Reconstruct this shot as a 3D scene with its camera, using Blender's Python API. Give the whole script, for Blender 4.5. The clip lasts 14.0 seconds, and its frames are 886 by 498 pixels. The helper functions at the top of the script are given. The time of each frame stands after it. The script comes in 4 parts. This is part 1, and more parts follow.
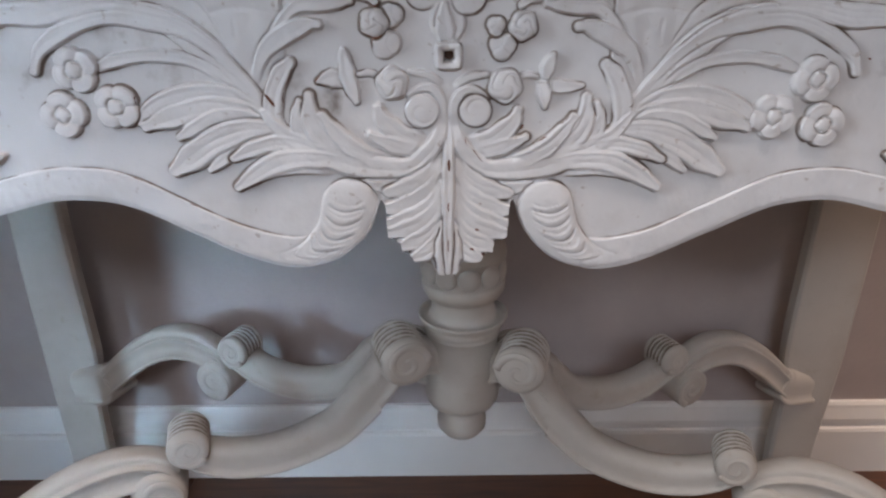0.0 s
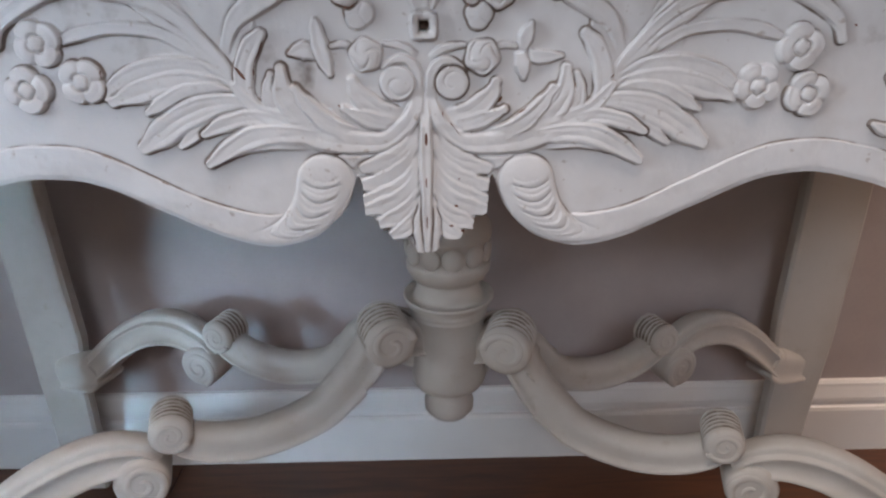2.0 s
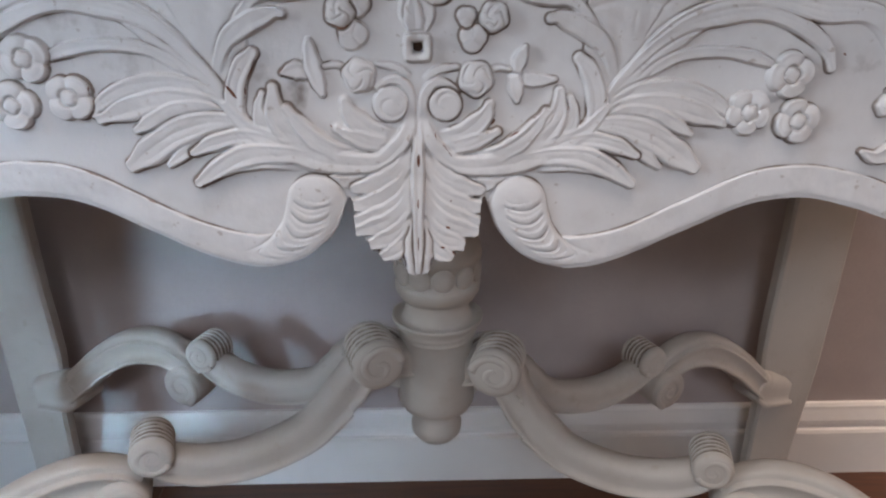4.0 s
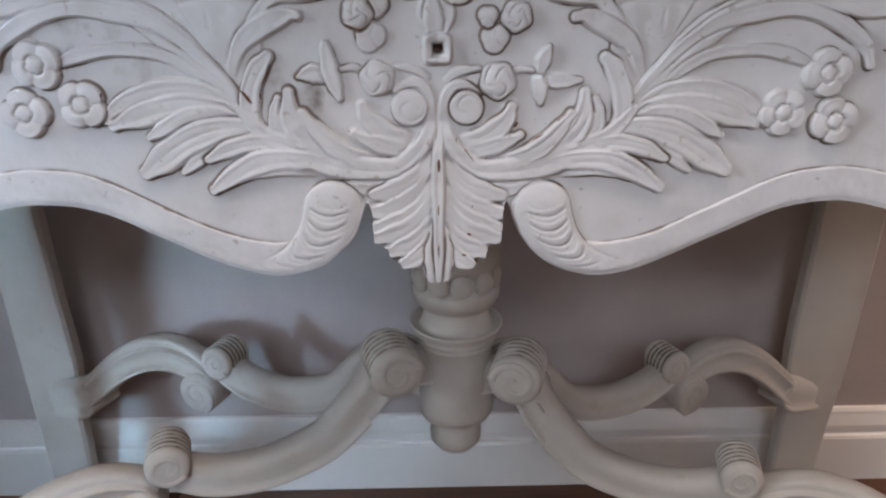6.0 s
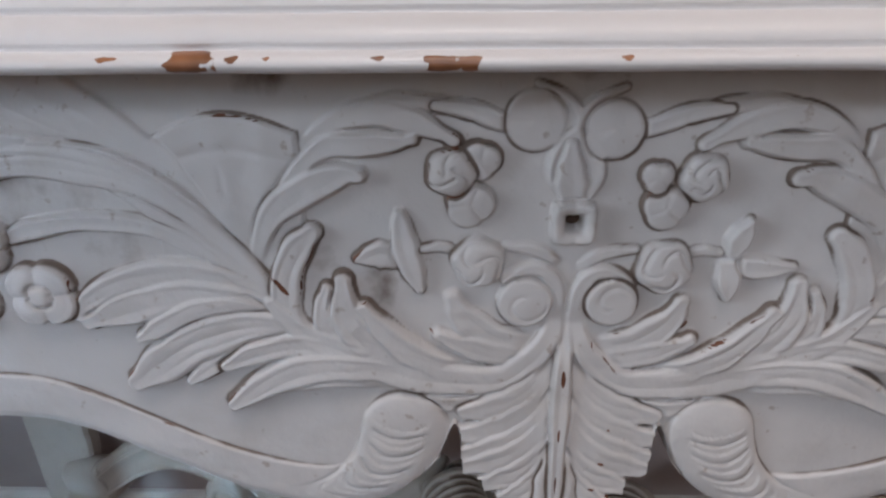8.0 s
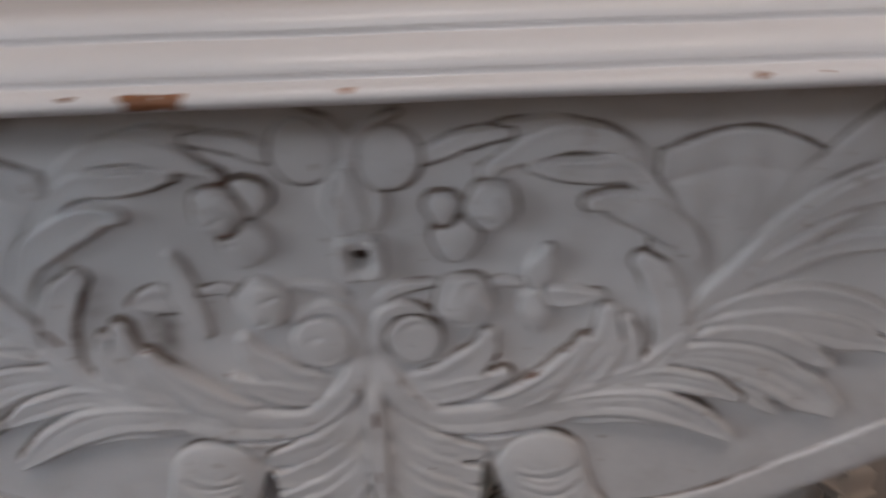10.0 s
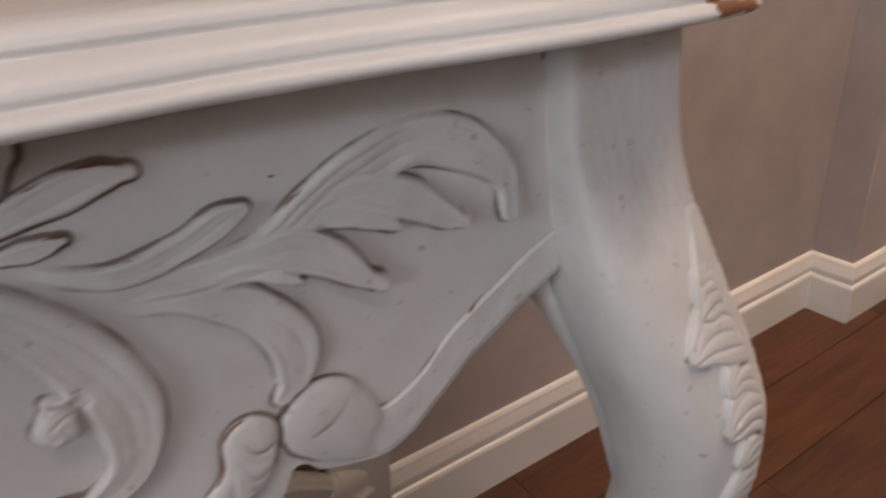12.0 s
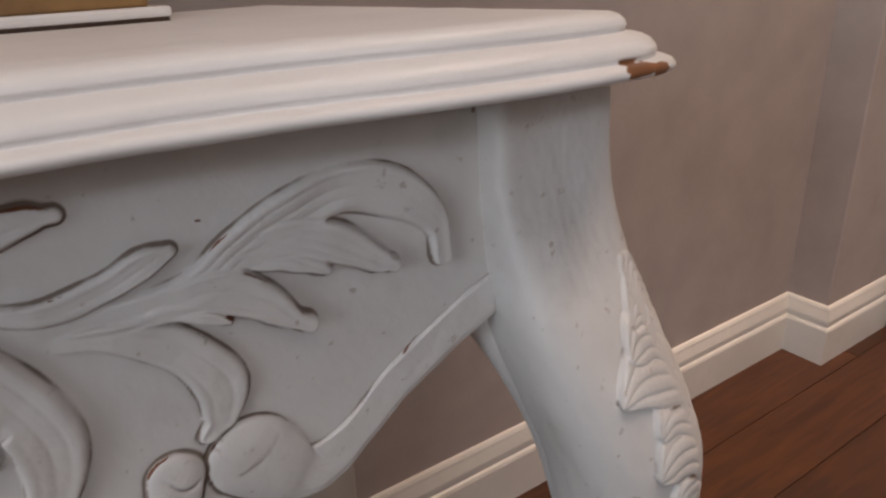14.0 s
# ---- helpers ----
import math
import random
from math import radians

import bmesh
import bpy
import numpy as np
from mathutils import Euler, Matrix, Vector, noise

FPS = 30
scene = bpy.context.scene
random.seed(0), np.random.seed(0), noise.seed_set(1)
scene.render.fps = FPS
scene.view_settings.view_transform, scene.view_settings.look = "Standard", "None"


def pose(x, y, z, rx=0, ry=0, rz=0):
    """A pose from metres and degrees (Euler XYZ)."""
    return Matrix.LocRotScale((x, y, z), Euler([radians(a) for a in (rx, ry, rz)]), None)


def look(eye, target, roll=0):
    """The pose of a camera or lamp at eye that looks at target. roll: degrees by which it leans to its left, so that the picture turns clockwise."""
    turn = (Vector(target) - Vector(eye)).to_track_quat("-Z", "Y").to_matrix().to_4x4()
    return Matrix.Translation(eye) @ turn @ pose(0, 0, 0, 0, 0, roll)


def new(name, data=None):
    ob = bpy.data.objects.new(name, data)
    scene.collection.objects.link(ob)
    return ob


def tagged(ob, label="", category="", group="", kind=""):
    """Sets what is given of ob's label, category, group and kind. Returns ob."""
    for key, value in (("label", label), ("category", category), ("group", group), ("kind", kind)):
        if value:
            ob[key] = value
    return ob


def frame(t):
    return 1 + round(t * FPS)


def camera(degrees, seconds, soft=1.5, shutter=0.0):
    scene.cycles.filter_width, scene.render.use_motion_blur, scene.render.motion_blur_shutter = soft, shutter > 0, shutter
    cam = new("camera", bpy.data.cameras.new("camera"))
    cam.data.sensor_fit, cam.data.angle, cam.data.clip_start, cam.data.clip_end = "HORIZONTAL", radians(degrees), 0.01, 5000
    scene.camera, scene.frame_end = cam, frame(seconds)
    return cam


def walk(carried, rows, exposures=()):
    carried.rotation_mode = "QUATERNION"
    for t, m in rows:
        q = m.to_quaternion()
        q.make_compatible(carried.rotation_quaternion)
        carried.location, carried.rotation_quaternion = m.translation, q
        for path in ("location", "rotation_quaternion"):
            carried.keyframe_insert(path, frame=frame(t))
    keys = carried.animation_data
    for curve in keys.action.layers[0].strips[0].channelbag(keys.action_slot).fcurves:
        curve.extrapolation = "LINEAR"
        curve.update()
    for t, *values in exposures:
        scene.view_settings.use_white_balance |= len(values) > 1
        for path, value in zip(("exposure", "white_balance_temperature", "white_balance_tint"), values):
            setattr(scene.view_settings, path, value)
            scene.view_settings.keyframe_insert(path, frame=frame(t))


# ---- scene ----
cam = camera(68.9, 14.0, 2.2, 0.5)
PATH = [
    (0, (-0.0097, -0.4418, 0.7216), (0.0158, 1.2021, 0.0915), -0.0),
    (0.5, (0.0009, -0.4435, 0.7172), (0.0519, 1.1977, 0.0845), -0.2),
    (1, (0.0044, -0.4418, 0.7172), (0.0704, 1.1959, 0.0748), -0.3),
    (1.5, (-0.0009, -0.4409, 0.7146), (0.059, 1.1968, 0.0704), -0.3),
    (2, (0.0026, -0.4356, 0.711), (0.0378, 1.195, 0.0493), -0.5),
    (2.5, (0.0018, -0.4259, 0.7058), (0.0334, 1.1871, 0.0035), -0.2),
    (3, (0.0018, -0.418, 0.7084), (0.0299, 1.195, 0.0053), 0.1),
    (3.5, (0.0035, -0.4233, 0.7093), (0.073, 1.1994, 0.0299), 0.8),
    (4, (-0.0009, -0.4303, 0.7128), (0.073, 1.2153, 0.0942), 0.6),
    (6.5, (-0.0062, -0.4013, 0.7128), (0.0158, 1.2461, 0.0933), -0.4),
    (7, (-0.0185, -0.3203, 0.7339), (-0.0695, 1.3174, 0.0906), -0.1),
    (7.2, (-0.0317, -0.2842, 0.7656), (-0.095, 1.3323, 0.0722), -1.3),
    (9.5, (-0.0484, -0.2209, 0.7894), (-0.0546, 1.3807, 0.0598), 1.4),
    (10, (0.029, -0.2147, 0.7902), (0.0458, 1.3798, 0.0449), -2.0),
    (10.3, (0.0968, -0.2077, 0.7753), (0.3617, 1.3754, 0.0519), -2.4),
    (10.5, (0.1355, -0.2006, 0.7709), (0.4963, 1.3517, 0.0246), -2.3),
    (10.8, (0.1725, -0.191, 0.77), (0.667, 1.3218, 0.0185), -2.4),
    (11, (0.198, -0.1874, 0.777), (0.777, 1.2707, -0.0202), -2.1),
    (11.5, (0.2772, -0.2068, 0.7832), (0.9645, 1.2285, 0.0317), -4.6),
    (12, (0.3423, -0.2138, 0.7876), (1.1458, 1.1502, 0.0185), -4.9),
    (12.5, (0.3819, -0.2147, 0.7929), (1.2496, 1.1264, 0.0528), -4.6),
    (13, (0.3872, -0.2191, 0.7946), (1.261, 1.1246, 0.066), -4.6),
    (13.5, (0.3775, -0.2253, 0.8026), (1.2426, 1.1361, 0.0977), -4.0),
    (14, (0.3617, -0.2341, 0.7938), (1.2065, 1.1484, 0.1056), -3.5),
]
walk(cam, [(t, look(eye, target, roll)) for t, eye, target, roll in PATH],
     [(0.0, 0.70, 6930, 14), (6.5, 0.70, 6930, 14), (7.2, 0.62, 6930, 14), (8.1, 0.15, 6930, 14), (9.3, -0.02, 6930, 14), (10.5, -0.40, 7350, 15), (11.2, -0.05, 7500, 15), (12.0, -0.03, 7650, 16), (13.2, -0.06, 7700, 15), (14.0, -0.07, 7450, 15)])

# ---- light ----
world = bpy.data.worlds.new("world")
scene.world = world
world.use_nodes = True
wn = world.node_tree.nodes
sky = wn.new("ShaderNodeTexSky")
sky.sky_type, sky.sun_disc = "NISHITA", False
sky.sun_elevation, sky.sun_rotation = radians(35), radians(200)
wn["Background"].inputs["Strength"].default_value = 0.1
world.node_tree.links.new(sky.outputs[0], wn["Background"].inputs["Color"])


def area_lamp(name, eye, target, sx, sy, power, colour):
    data = bpy.data.lights.new(name, "AREA")
    data.shape, data.size, data.size_y, data.energy, data.color = "RECTANGLE", sx, sy, power, colour
    ob = new(name, data)
    ob.matrix_world = look(eye, target)
    return ob


# daylight from two unseen windows, beams narrowed to suit, and three added warm ceiling fills
# added side source, narrowed so it brightens the pier's return
area_lamp("daylight_fill", (-2.22, -1.15, 1.35), (1.60, 0.15, 0.60), 1.1, 1.1, 1.7, (0.70, 0.84, 1.0)).data.spread = radians(32)
# added high frontal fill for the apron
area_lamp("daylight_fill", (-0.05, -2.74, 2.12), (0.05, 0.0, 0.72), 1.2, 0.4, 1.9, (0.70, 0.82, 1.0)).data.spread = radians(62)
# direction inferred from the leg's shadow on the wall; the narrow beam is added
area_lamp("daylight_fill", (-1.58, -2.74, 1.30), (-0.34, 0.42, 0.26), 0.30, 0.9, 0.62, (0.42, 0.70, 1.0)).data.spread = radians(15)
# no fitting is seen overhead: added to brighten lip, apron and right wall
area_lamp("ceiling_fill", (-0.10, -0.72, 2.44), (-0.10, -0.72, 0.0), 0.6, 0.6, 10.5, (1.0, 0.95, 0.95))
area_lamp("ceiling_fill", (0.80, -0.42, 2.44), (0.80, -0.42, 0.0), 0.6, 0.6, 5.1, (1.0, 0.84, 0.73))
area_lamp("ceiling_fill", (1.45, -0.22, 2.44), (1.45, -0.22, 0.0), 0.6, 0.6, 6.4, (1.0, 0.78, 0.63)).data.spread = radians(60)


# ---- materials ----
def material(name, base, rough=0.5, spots=(), bump=0.1, scale=40.0, metallic=0.0, coat=0.0, wear=None, dirt_shade=None):
    """Base colour varied at two scales with bump; wear and a darkening colour (stain, and crease shade painted in) are
    laid by the mesh's own edge marks.
    """
    m = bpy.data.materials.new(name)
    m.use_nodes = True
    nt = m.node_tree
    nodes, link = nt.nodes, nt.links.new
    bsdf = nodes["Principled BSDF"]
    bsdf.inputs["Metallic"].default_value = metallic
    bsdf.inputs["Coat Weight"].default_value = coat
    co = nodes.new("ShaderNodeTexCoord").outputs["Object"]

    def tex(s, detail=5.0, stretch=None):
        v = co
        if stretch:
            mp = nodes.new("ShaderNodeMapping")
            mp.inputs["Scale"].default_value = stretch
            link(v, mp.inputs["Vector"])
            v = mp.outputs[0]
        n = nodes.new("ShaderNodeTexNoise")
        n.inputs["Scale"].default_value, n.inputs["Detail"].default_value = s, detail
        link(v, n.inputs["Vector"])
        return n.outputs["Fac"]

    def ramp(fac, lo, hi):
        r = nodes.new("ShaderNodeMapRange")
        r.inputs["From Min"].default_value, r.inputs["From Max"].default_value = lo, hi
        link(fac, r.inputs["Value"])
        return r.outputs[0]

    def mix(fac, a, b):
        x = nodes.new("ShaderNodeMix")
        x.data_type = "RGBA"
        if isinstance(fac, float):
            x.inputs["Factor"].default_value = fac
        else:
            link(fac, x.inputs["Factor"])
        for socket, c in ((x.inputs["A"], a), (x.inputs["B"], b)):
            if isinstance(c, tuple):
                socket.default_value = (*c, 1)
            else:
                link(c, socket)
        return x.outputs["Result"]

    def mul(a, b):
        x = nodes.new("ShaderNodeMath")
        x.operation = "MULTIPLY"
        for socket, c in zip(x.inputs, (a, b)):
            if isinstance(c, float):
                socket.default_value = c
            else:
                link(c, socket)
        return x.outputs[0]

    dark = tuple(c * 0.86 for c in base)
    colour = mix(ramp(tex(scale * 0.12, 3), 0.35, 0.7), base, dark)
    colour = mix(mul(ramp(tex(scale * 1.7, 6), 0.45, 0.75), 0.5), colour, tuple(c * 0.9 for c in base))
    for c, s, lo, hi, amount in spots:
        colour = mix(mul(ramp(tex(s, 6), lo, hi), amount), colour, c)
    rough_out = None
    if dirt_shade:
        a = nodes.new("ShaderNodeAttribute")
        a.attribute_name = "grime_shade"
        colour = mix(mul(a.outputs["Fac"], 0.48), colour, tuple(0.5 * c + 0.5 * d for c, d in zip(base, dirt_shade)))
        colour = mix(mul(ramp(mul(a.outputs["Fac"], tex(70.0, 5)), 0.24, 0.46), 0.85), colour, dirt_shade)
    if wear:
        a = nodes.new("ShaderNodeAttribute")
        a.attribute_name = "rub"
        colour = mix(ramp(mul(a.outputs["Fac"], tex(85.0, 5)), 0.385, 0.42), colour, mix(ramp(tex(60.0, 3), 0.4, 0.62), wear, tuple(min(1.0, c * 1.7) for c in wear)))
    link(colour, bsdf.inputs["Base Color"])
    r = nodes.new("ShaderNodeMapRange")
    r.inputs["To Min"].default_value, r.inputs["To Max"].default_value = rough - 0.08, rough + 0.1
    link(tex(scale, 4), r.inputs["Value"])
    link(r.outputs[0], bsdf.inputs["Roughness"])
    if bump:
        b = nodes.new("ShaderNodeBump")
        b.inputs["Strength"].default_value, b.inputs["Distance"].default_value = bump, 0.002
        link(tex(scale * 2.2, 6), b.inputs["Height"])
        link(b.outputs[0], bsdf.inputs["Normal"])
    return m


WOOD_BROWN = (0.115, 0.042, 0.02)
GRIME_SHADE = (0.115, 0.072, 0.048)
paint = material("white_chalk_paint", (0.70, 0.69, 0.685), 0.55, [((0.46, 0.41, 0.37), 8.0, 0.50, 0.78, 0.55), ((0.28, 0.20, 0.15), 150.0, 0.66, 0.73, 0.5), ((0.50, 0.47, 0.44), 30.0, 0.55, 0.8, 0.5)],
                 0.34, 55.0, wear=WOOD_BROWN, dirt_shade=GRIME_SHADE)
cream = material("cream_chalk_paint", (0.50, 0.462, 0.412), 0.55, [((0.36, 0.30, 0.24), 11.0, 0.50, 0.8, 0.6), ((0.34, 0.26, 0.18), 60.0, 0.62, 0.8, 0.4)], 0.14, 55.0, wear=WOOD_BROWN, dirt_shade=GRIME_SHADE)
satin = material("white_satin_paint", (0.80, 0.79, 0.79), 0.34, [((0.70, 0.68, 0.67), 14.0, 0.6, 0.8, 0.4)], 0.05, 40.0, wear=(0.20, 0.085, 0.040), dirt_shade=GRIME_SHADE)
wall_paint = material("greige_wall_paint", (0.43, 0.372, 0.352), 0.75, [((0.39, 0.338, 0.32), 3.0, 0.45, 0.7, 0.2)], 0.12, 90.0)
trim_paint = material("white_gloss_trim", (0.76, 0.74, 0.71), 0.35, [], 0.04, 30.0)
ceiling_paint = material("white_ceiling_paint", (0.8, 0.79, 0.77), 0.8, [], 0.08, 80.0)
hole_dark = material("bare_dark_wood", (0.06, 0.03, 0.018), 0.8, [], 0.2, 60.0)
brass = material("dull_metal", (0.10, 0.11, 0.09), 0.4, [], 0.05, 60.0, metallic=0.8)
box_wood = material("oiled_oak", (0.27, 0.145, 0.05), 0.5, [((0.13, 0.065, 0.025), 30.0, 0.45, 0.7, 0.7)], 0.2, 50.0)
marble = material("veined_white_marble", (0.72, 0.69, 0.68), 0.3, [((0.45, 0.40, 0.40), 18.0, 0.55, 0.7, 0.6)], 0.03, 30.0)
glass = bpy.data.materials.new("window_glass")
glass.use_nodes = True
glass.node_tree.nodes["Principled BSDF"].inputs["Transmission Weight"].default_value = 1.0
glass.node_tree.nodes["Principled BSDF"].inputs["Roughness"].default_value = 0.02


def floor_material():
    m = bpy.data.materials.new("brown_wood_floor")
    m.use_nodes = True
    nodes, link = m.node_tree.nodes, m.node_tree.links.new
    bsdf = nodes["Principled BSDF"]
    co = nodes.new("ShaderNodeTexCoord").outputs["Object"]
    info = nodes.new("ShaderNodeObjectInfo")
    mp = nodes.new("ShaderNodeMapping")
    mp.inputs["Scale"].default_value = (3.0, 26.0, 1.0)
    add = nodes.new("ShaderNodeVectorMath")
    link(co, add.inputs[0])
    link(info.outputs["Random"], add.inputs[1])
    link(add.outputs[0], mp.inputs["Vector"])
    n = nodes.new("ShaderNodeTexNoise")
    n.inputs["Scale"].default_value, n.inputs["Detail"].default_value, n.inputs["Distortion"].default_value = 2.2, 7.0, 0.9
    link(mp.outputs[0], n.inputs["Vector"])
    ramp = nodes.new("ShaderNodeValToRGB")
    ramp.color_ramp.elements[0].position, ramp.color_ramp.elements[0].color = 0.3, (0.042, 0.0142, 0.0056, 1)
    ramp.color_ramp.elements[1].position, ramp.color_ramp.elements[1].color = 0.72, (0.092, 0.031, 0.0108, 1)
    link(n.outputs["Fac"], ramp.inputs["Fac"])
    hsv = nodes.new("ShaderNodeHueSaturation")
    rng = nodes.new("ShaderNodeMapRange")
    rng.inputs["To Min"].default_value, rng.inputs["To Max"].default_value = 0.8, 1.2
    link(info.outputs["Random"], rng.inputs["Value"])
    link(rng.outputs[0], hsv.inputs["Value"])
    link(ramp.outputs[0], hsv.inputs["Color"])
    link(hsv.outputs[0], bsdf.inputs["Base Color"])
    bsdf.inputs["Roughness"].default_value = 0.42
    b = nodes.new("ShaderNodeBump")
    b.inputs["Strength"].default_value, b.inputs["Distance"].default_value = 0.15, 0.001
    link(n.outputs["Fac"], b.inputs["Height"])
    link(b.outputs[0], bsdf.inputs["Normal"])
    return m


plank_wood = floor_material()


# ---- mesh helpers ----
def mesh_object(name, verts, faces, mat, parent=None, label="", smooth=True, marks=None):
    me = bpy.data.meshes.new(name)
    me.from_pydata([tuple(v) for v in verts], [], faces)
    me.update()
    if smooth:
        me.polygons.foreach_set("use_smooth", [True] * len(me.polygons))
    for key, values in (marks or {}).items():
        at = me.attributes.new(key, "FLOAT", "POINT")
        at.data.foreach_set("value", [float(v) for v in values])
    me.materials.append(mat)
    ob = new(name, me)
    if parent:
        ob.parent = parent
    if label:
        tagged(ob, label)
    return ob


def part(name, bm, mat, parent=None, label="", smooth=False):
    me = bpy.data.meshes.new(name)
    bmesh.ops.recalc_face_normals(bm, faces=bm.faces)
    bm.to_mesh(me)
    bm.free()
    if smooth:
        me.polygons.foreach_set("use_smooth", [True] * len(me.polygons))
    me.materials.append(mat)
    ob = new(name, me)
    if parent:
        ob.parent = parent
    if label:
        tagged(ob, label)
    return ob


def box_bm(x0, x1, y0, y1, z0, z1, bevel=0.0, bm=None):
    bm = bm or bmesh.new()
    r = bmesh.ops.create_cube(bm, size=1.0, matrix=Matrix.Translation(((x0 + x1) / 2, (y0 + y1) / 2, (z0 + z1) / 2)) @ Matrix.Diagonal((x1 - x0, y1 - y0, z1 - z0, 1)))
    if bevel:
        edges = list({e for v in r["verts"] for e in v.link_edges})
        bmesh.ops.bevel(bm, geom=edges, offset=bevel, segments=2, affect="EDGES", profile=0.6)
    return bm


def smooth_line(pts, n):
    """n points along a Catmull-Rom line through pts (any dimension), and the parameter 0..1."""
    p = np.array(pts, float)
    p = np.vstack([2 * p[0] - p[1], p, 2 * p[-1] - p[-2]])
    segs = len(pts) - 1
    out = []
    for s in np.linspace(0, 1, n):
        k = min(int(s * segs), segs - 1)
        u = s * segs - k
        a, b, c, d = p[k:k + 4]
        out.append(0.5 * (2 * b + (c - a) * u + (2 * a - 5 * b + 4 * c - d) * u * u + (3 * b - a - 3 * c + d) * u ** 3))
    return np.array(out)


def sweep(pts, section, closed=True, caps=True):
    """Vertices and faces of a section (list of (across, up) per station, as function i -> array) along 3D stations with frames."""
    verts, faces = [], []
    m = len(section[0])
    for ring in section:
        verts.extend(ring)
    for i in range(len(section) - 1):
        for j in range(m if closed else m - 1):
            k = (j + 1) % m
            faces.append((i * m + j, i * m + k, (i + 1) * m + k, (i + 1) * m + j))
    if caps:
        faces.append(tuple(reversed(range(m))))
        faces.append(tuple(range((len(section) - 1) * m, len(section) * m)))
    return verts, faces


def lathe(profile, cx, cy, n=40, up=0.0):
    verts, faces = [], []
    for r, z in profile:
        for k in range(n):
            a = 2 * math.pi * k / n
            verts.append((cx + r * math.cos(a), cy + r * math.sin(a), z + up))
    for i in range(len(profile) - 1):
        for k in range(n):
            q = (k + 1) % n
            faces.append((i * n + k, i * n + q, (i + 1) * n + q, (i + 1) * n + k))
    return verts, faces


# ---- the room ----
WALL_Y, PIER_Y, PIER_X0, PIER_X1 = 0.425, 0.340, 1.622, 1.885
LEFT_X, FRONT_Y, CEIL_Z = -2.3, -2.8, 2.5


def structure(name, bm, mat, label):
    return tagged(part(name, bm, mat), label, kind="structure")


structure("wall_north", box_bm(LEFT_X, PIER_X0 + 0.02, WALL_Y, WALL_Y + 0.15, 0, CEIL_Z), wall_paint, "greige painted plaster wall behind the table")
structure("wall_pier", box_bm(PIER_X0, PIER_X1 + 0.15, PIER_Y, WALL_Y + 0.15, 0, CEIL_Z, 0.004), wall_paint, "greige painted wall projection beside the doorway")
structure("wall_east", box_bm(PIER_X1, PIER_X1 + 0.15, FRONT_Y, PIER_Y - 0.001, 0, CEIL_Z), wall_paint, "greige painted plaster side wall")
# unseen walls that close the room; their window openings are assumed
bm = box_bm(LEFT_X - 0.15, -1.75, FRONT_Y - 0.15, FRONT_Y, 0, CEIL_Z)
box_bm(0.65, PIER_X1 + 0.15, FRONT_Y - 0.15, FRONT_Y, 0, CEIL_Z, bm=bm)
box_bm(-1.75, 0.65, FRONT_Y - 0.15, FRONT_Y, 0, 0.65, bm=bm)
box_bm(-1.75, 0.65, FRONT_Y - 0.15, FRONT_Y, 2.35, CEIL_Z, bm=bm)
structure("wall_south", bm, wall_paint, "greige painted plaster wall with a wide window opening")
bm = box_bm(LEFT_X - 0.15, LEFT_X, FRONT_Y, -1.85, 0, CEIL_Z)
box_bm(LEFT_X - 0.15, LEFT_X, -0.45, WALL_Y + 0.15, 0, CEIL_Z, bm=bm)
box_bm(LEFT_X - 0.15, LEFT_X, -1.85, -0.45, 0, 0.65, bm=bm)
box_bm(LEFT_X - 0.15, LEFT_X, -1.85, -0.45, 2.05, CEIL_Z, bm=bm)
structure("wall_west", bm, wall_paint, "greige painted wall with a window opening")
structure("ceiling", box_bm(LEFT_X - 0.15, PIER_X1 + 0.15, FRONT_Y - 0.15, WALL_Y + 0.15, CEIL_Z, CEIL_Z + 0.1), ceiling_paint, "plain white painted ceiling")

def window(name, m, w, h, label):
    """A white frame with one pane, in its own plane x by z, placed by m."""
    win = tagged(new(name), label, kind="structure")
    for x0, x1, z0, z1 in ((0, w, 0, 0.06), (0, w, h - 0.06, h), (0, 0.06, 0.06, h - 0.06), (w - 0.06, w, 0.06, h - 0.06)):
        part("window_frame", box_bm(x0, x1, 0.05, 0.10, z0, z1, 0.004), trim_paint, win)
    pane = part("pane", box_bm(0.06, w - 0.06, 0.072, 0.078, 0.06, h - 0.06), glass, win)
    pane.visible_shadow = False
    win.matrix_world = m


# unseen windows, added to frame the daylight lamps
window("window_1", pose(LEFT_X, -1.85, 0.65, 0, 0, 90), 1.4, 1.4, "unseen white framed window added round the side daylight lamp")
window("window_2", pose(0.65, FRONT_Y, 0.65, 0, 0, 180), 2.4, 1.7, "unseen wide white framed window added round the frontal daylight lamps")


def skirting(name, x0, y0, x1, y1, nx, ny, e0, e1, label):
    """A moulded skirting board from (x0, y0) to (x1, y1) on a wall that faces (nx, ny); e0, e1 lengthen its ends by the depth (mitres)."""
    profile = [(0.0, 0.0), (0.016, 0.0), (0.0165, 0.078), (0.0145, 0.083), (0.0105, 0.085), (0.0105, 0.089), (0.0125, 0.092),
               (0.013, 0.100), (0.0105, 0.110), (0.0085, 0.118), (0.0080, 0.123), (0.005, 0.1275), (0.0, 0.1285)]
    d = Vector((x1 - x0, y1 - y0)).normalized()
    rings = []
    for (x, y), e in (((x0, y0), -e0), ((x1, y1), e1)):
        rings.append([(x + nx * p + d.x * e * p, y + ny * p + d.y * e * p, z) for p, z in profile])
    v, f = sweep(None, rings)
    ob = mesh_object(name, v, f, trim_paint, smooth=False)
    return tagged(ob, label, kind="structure")


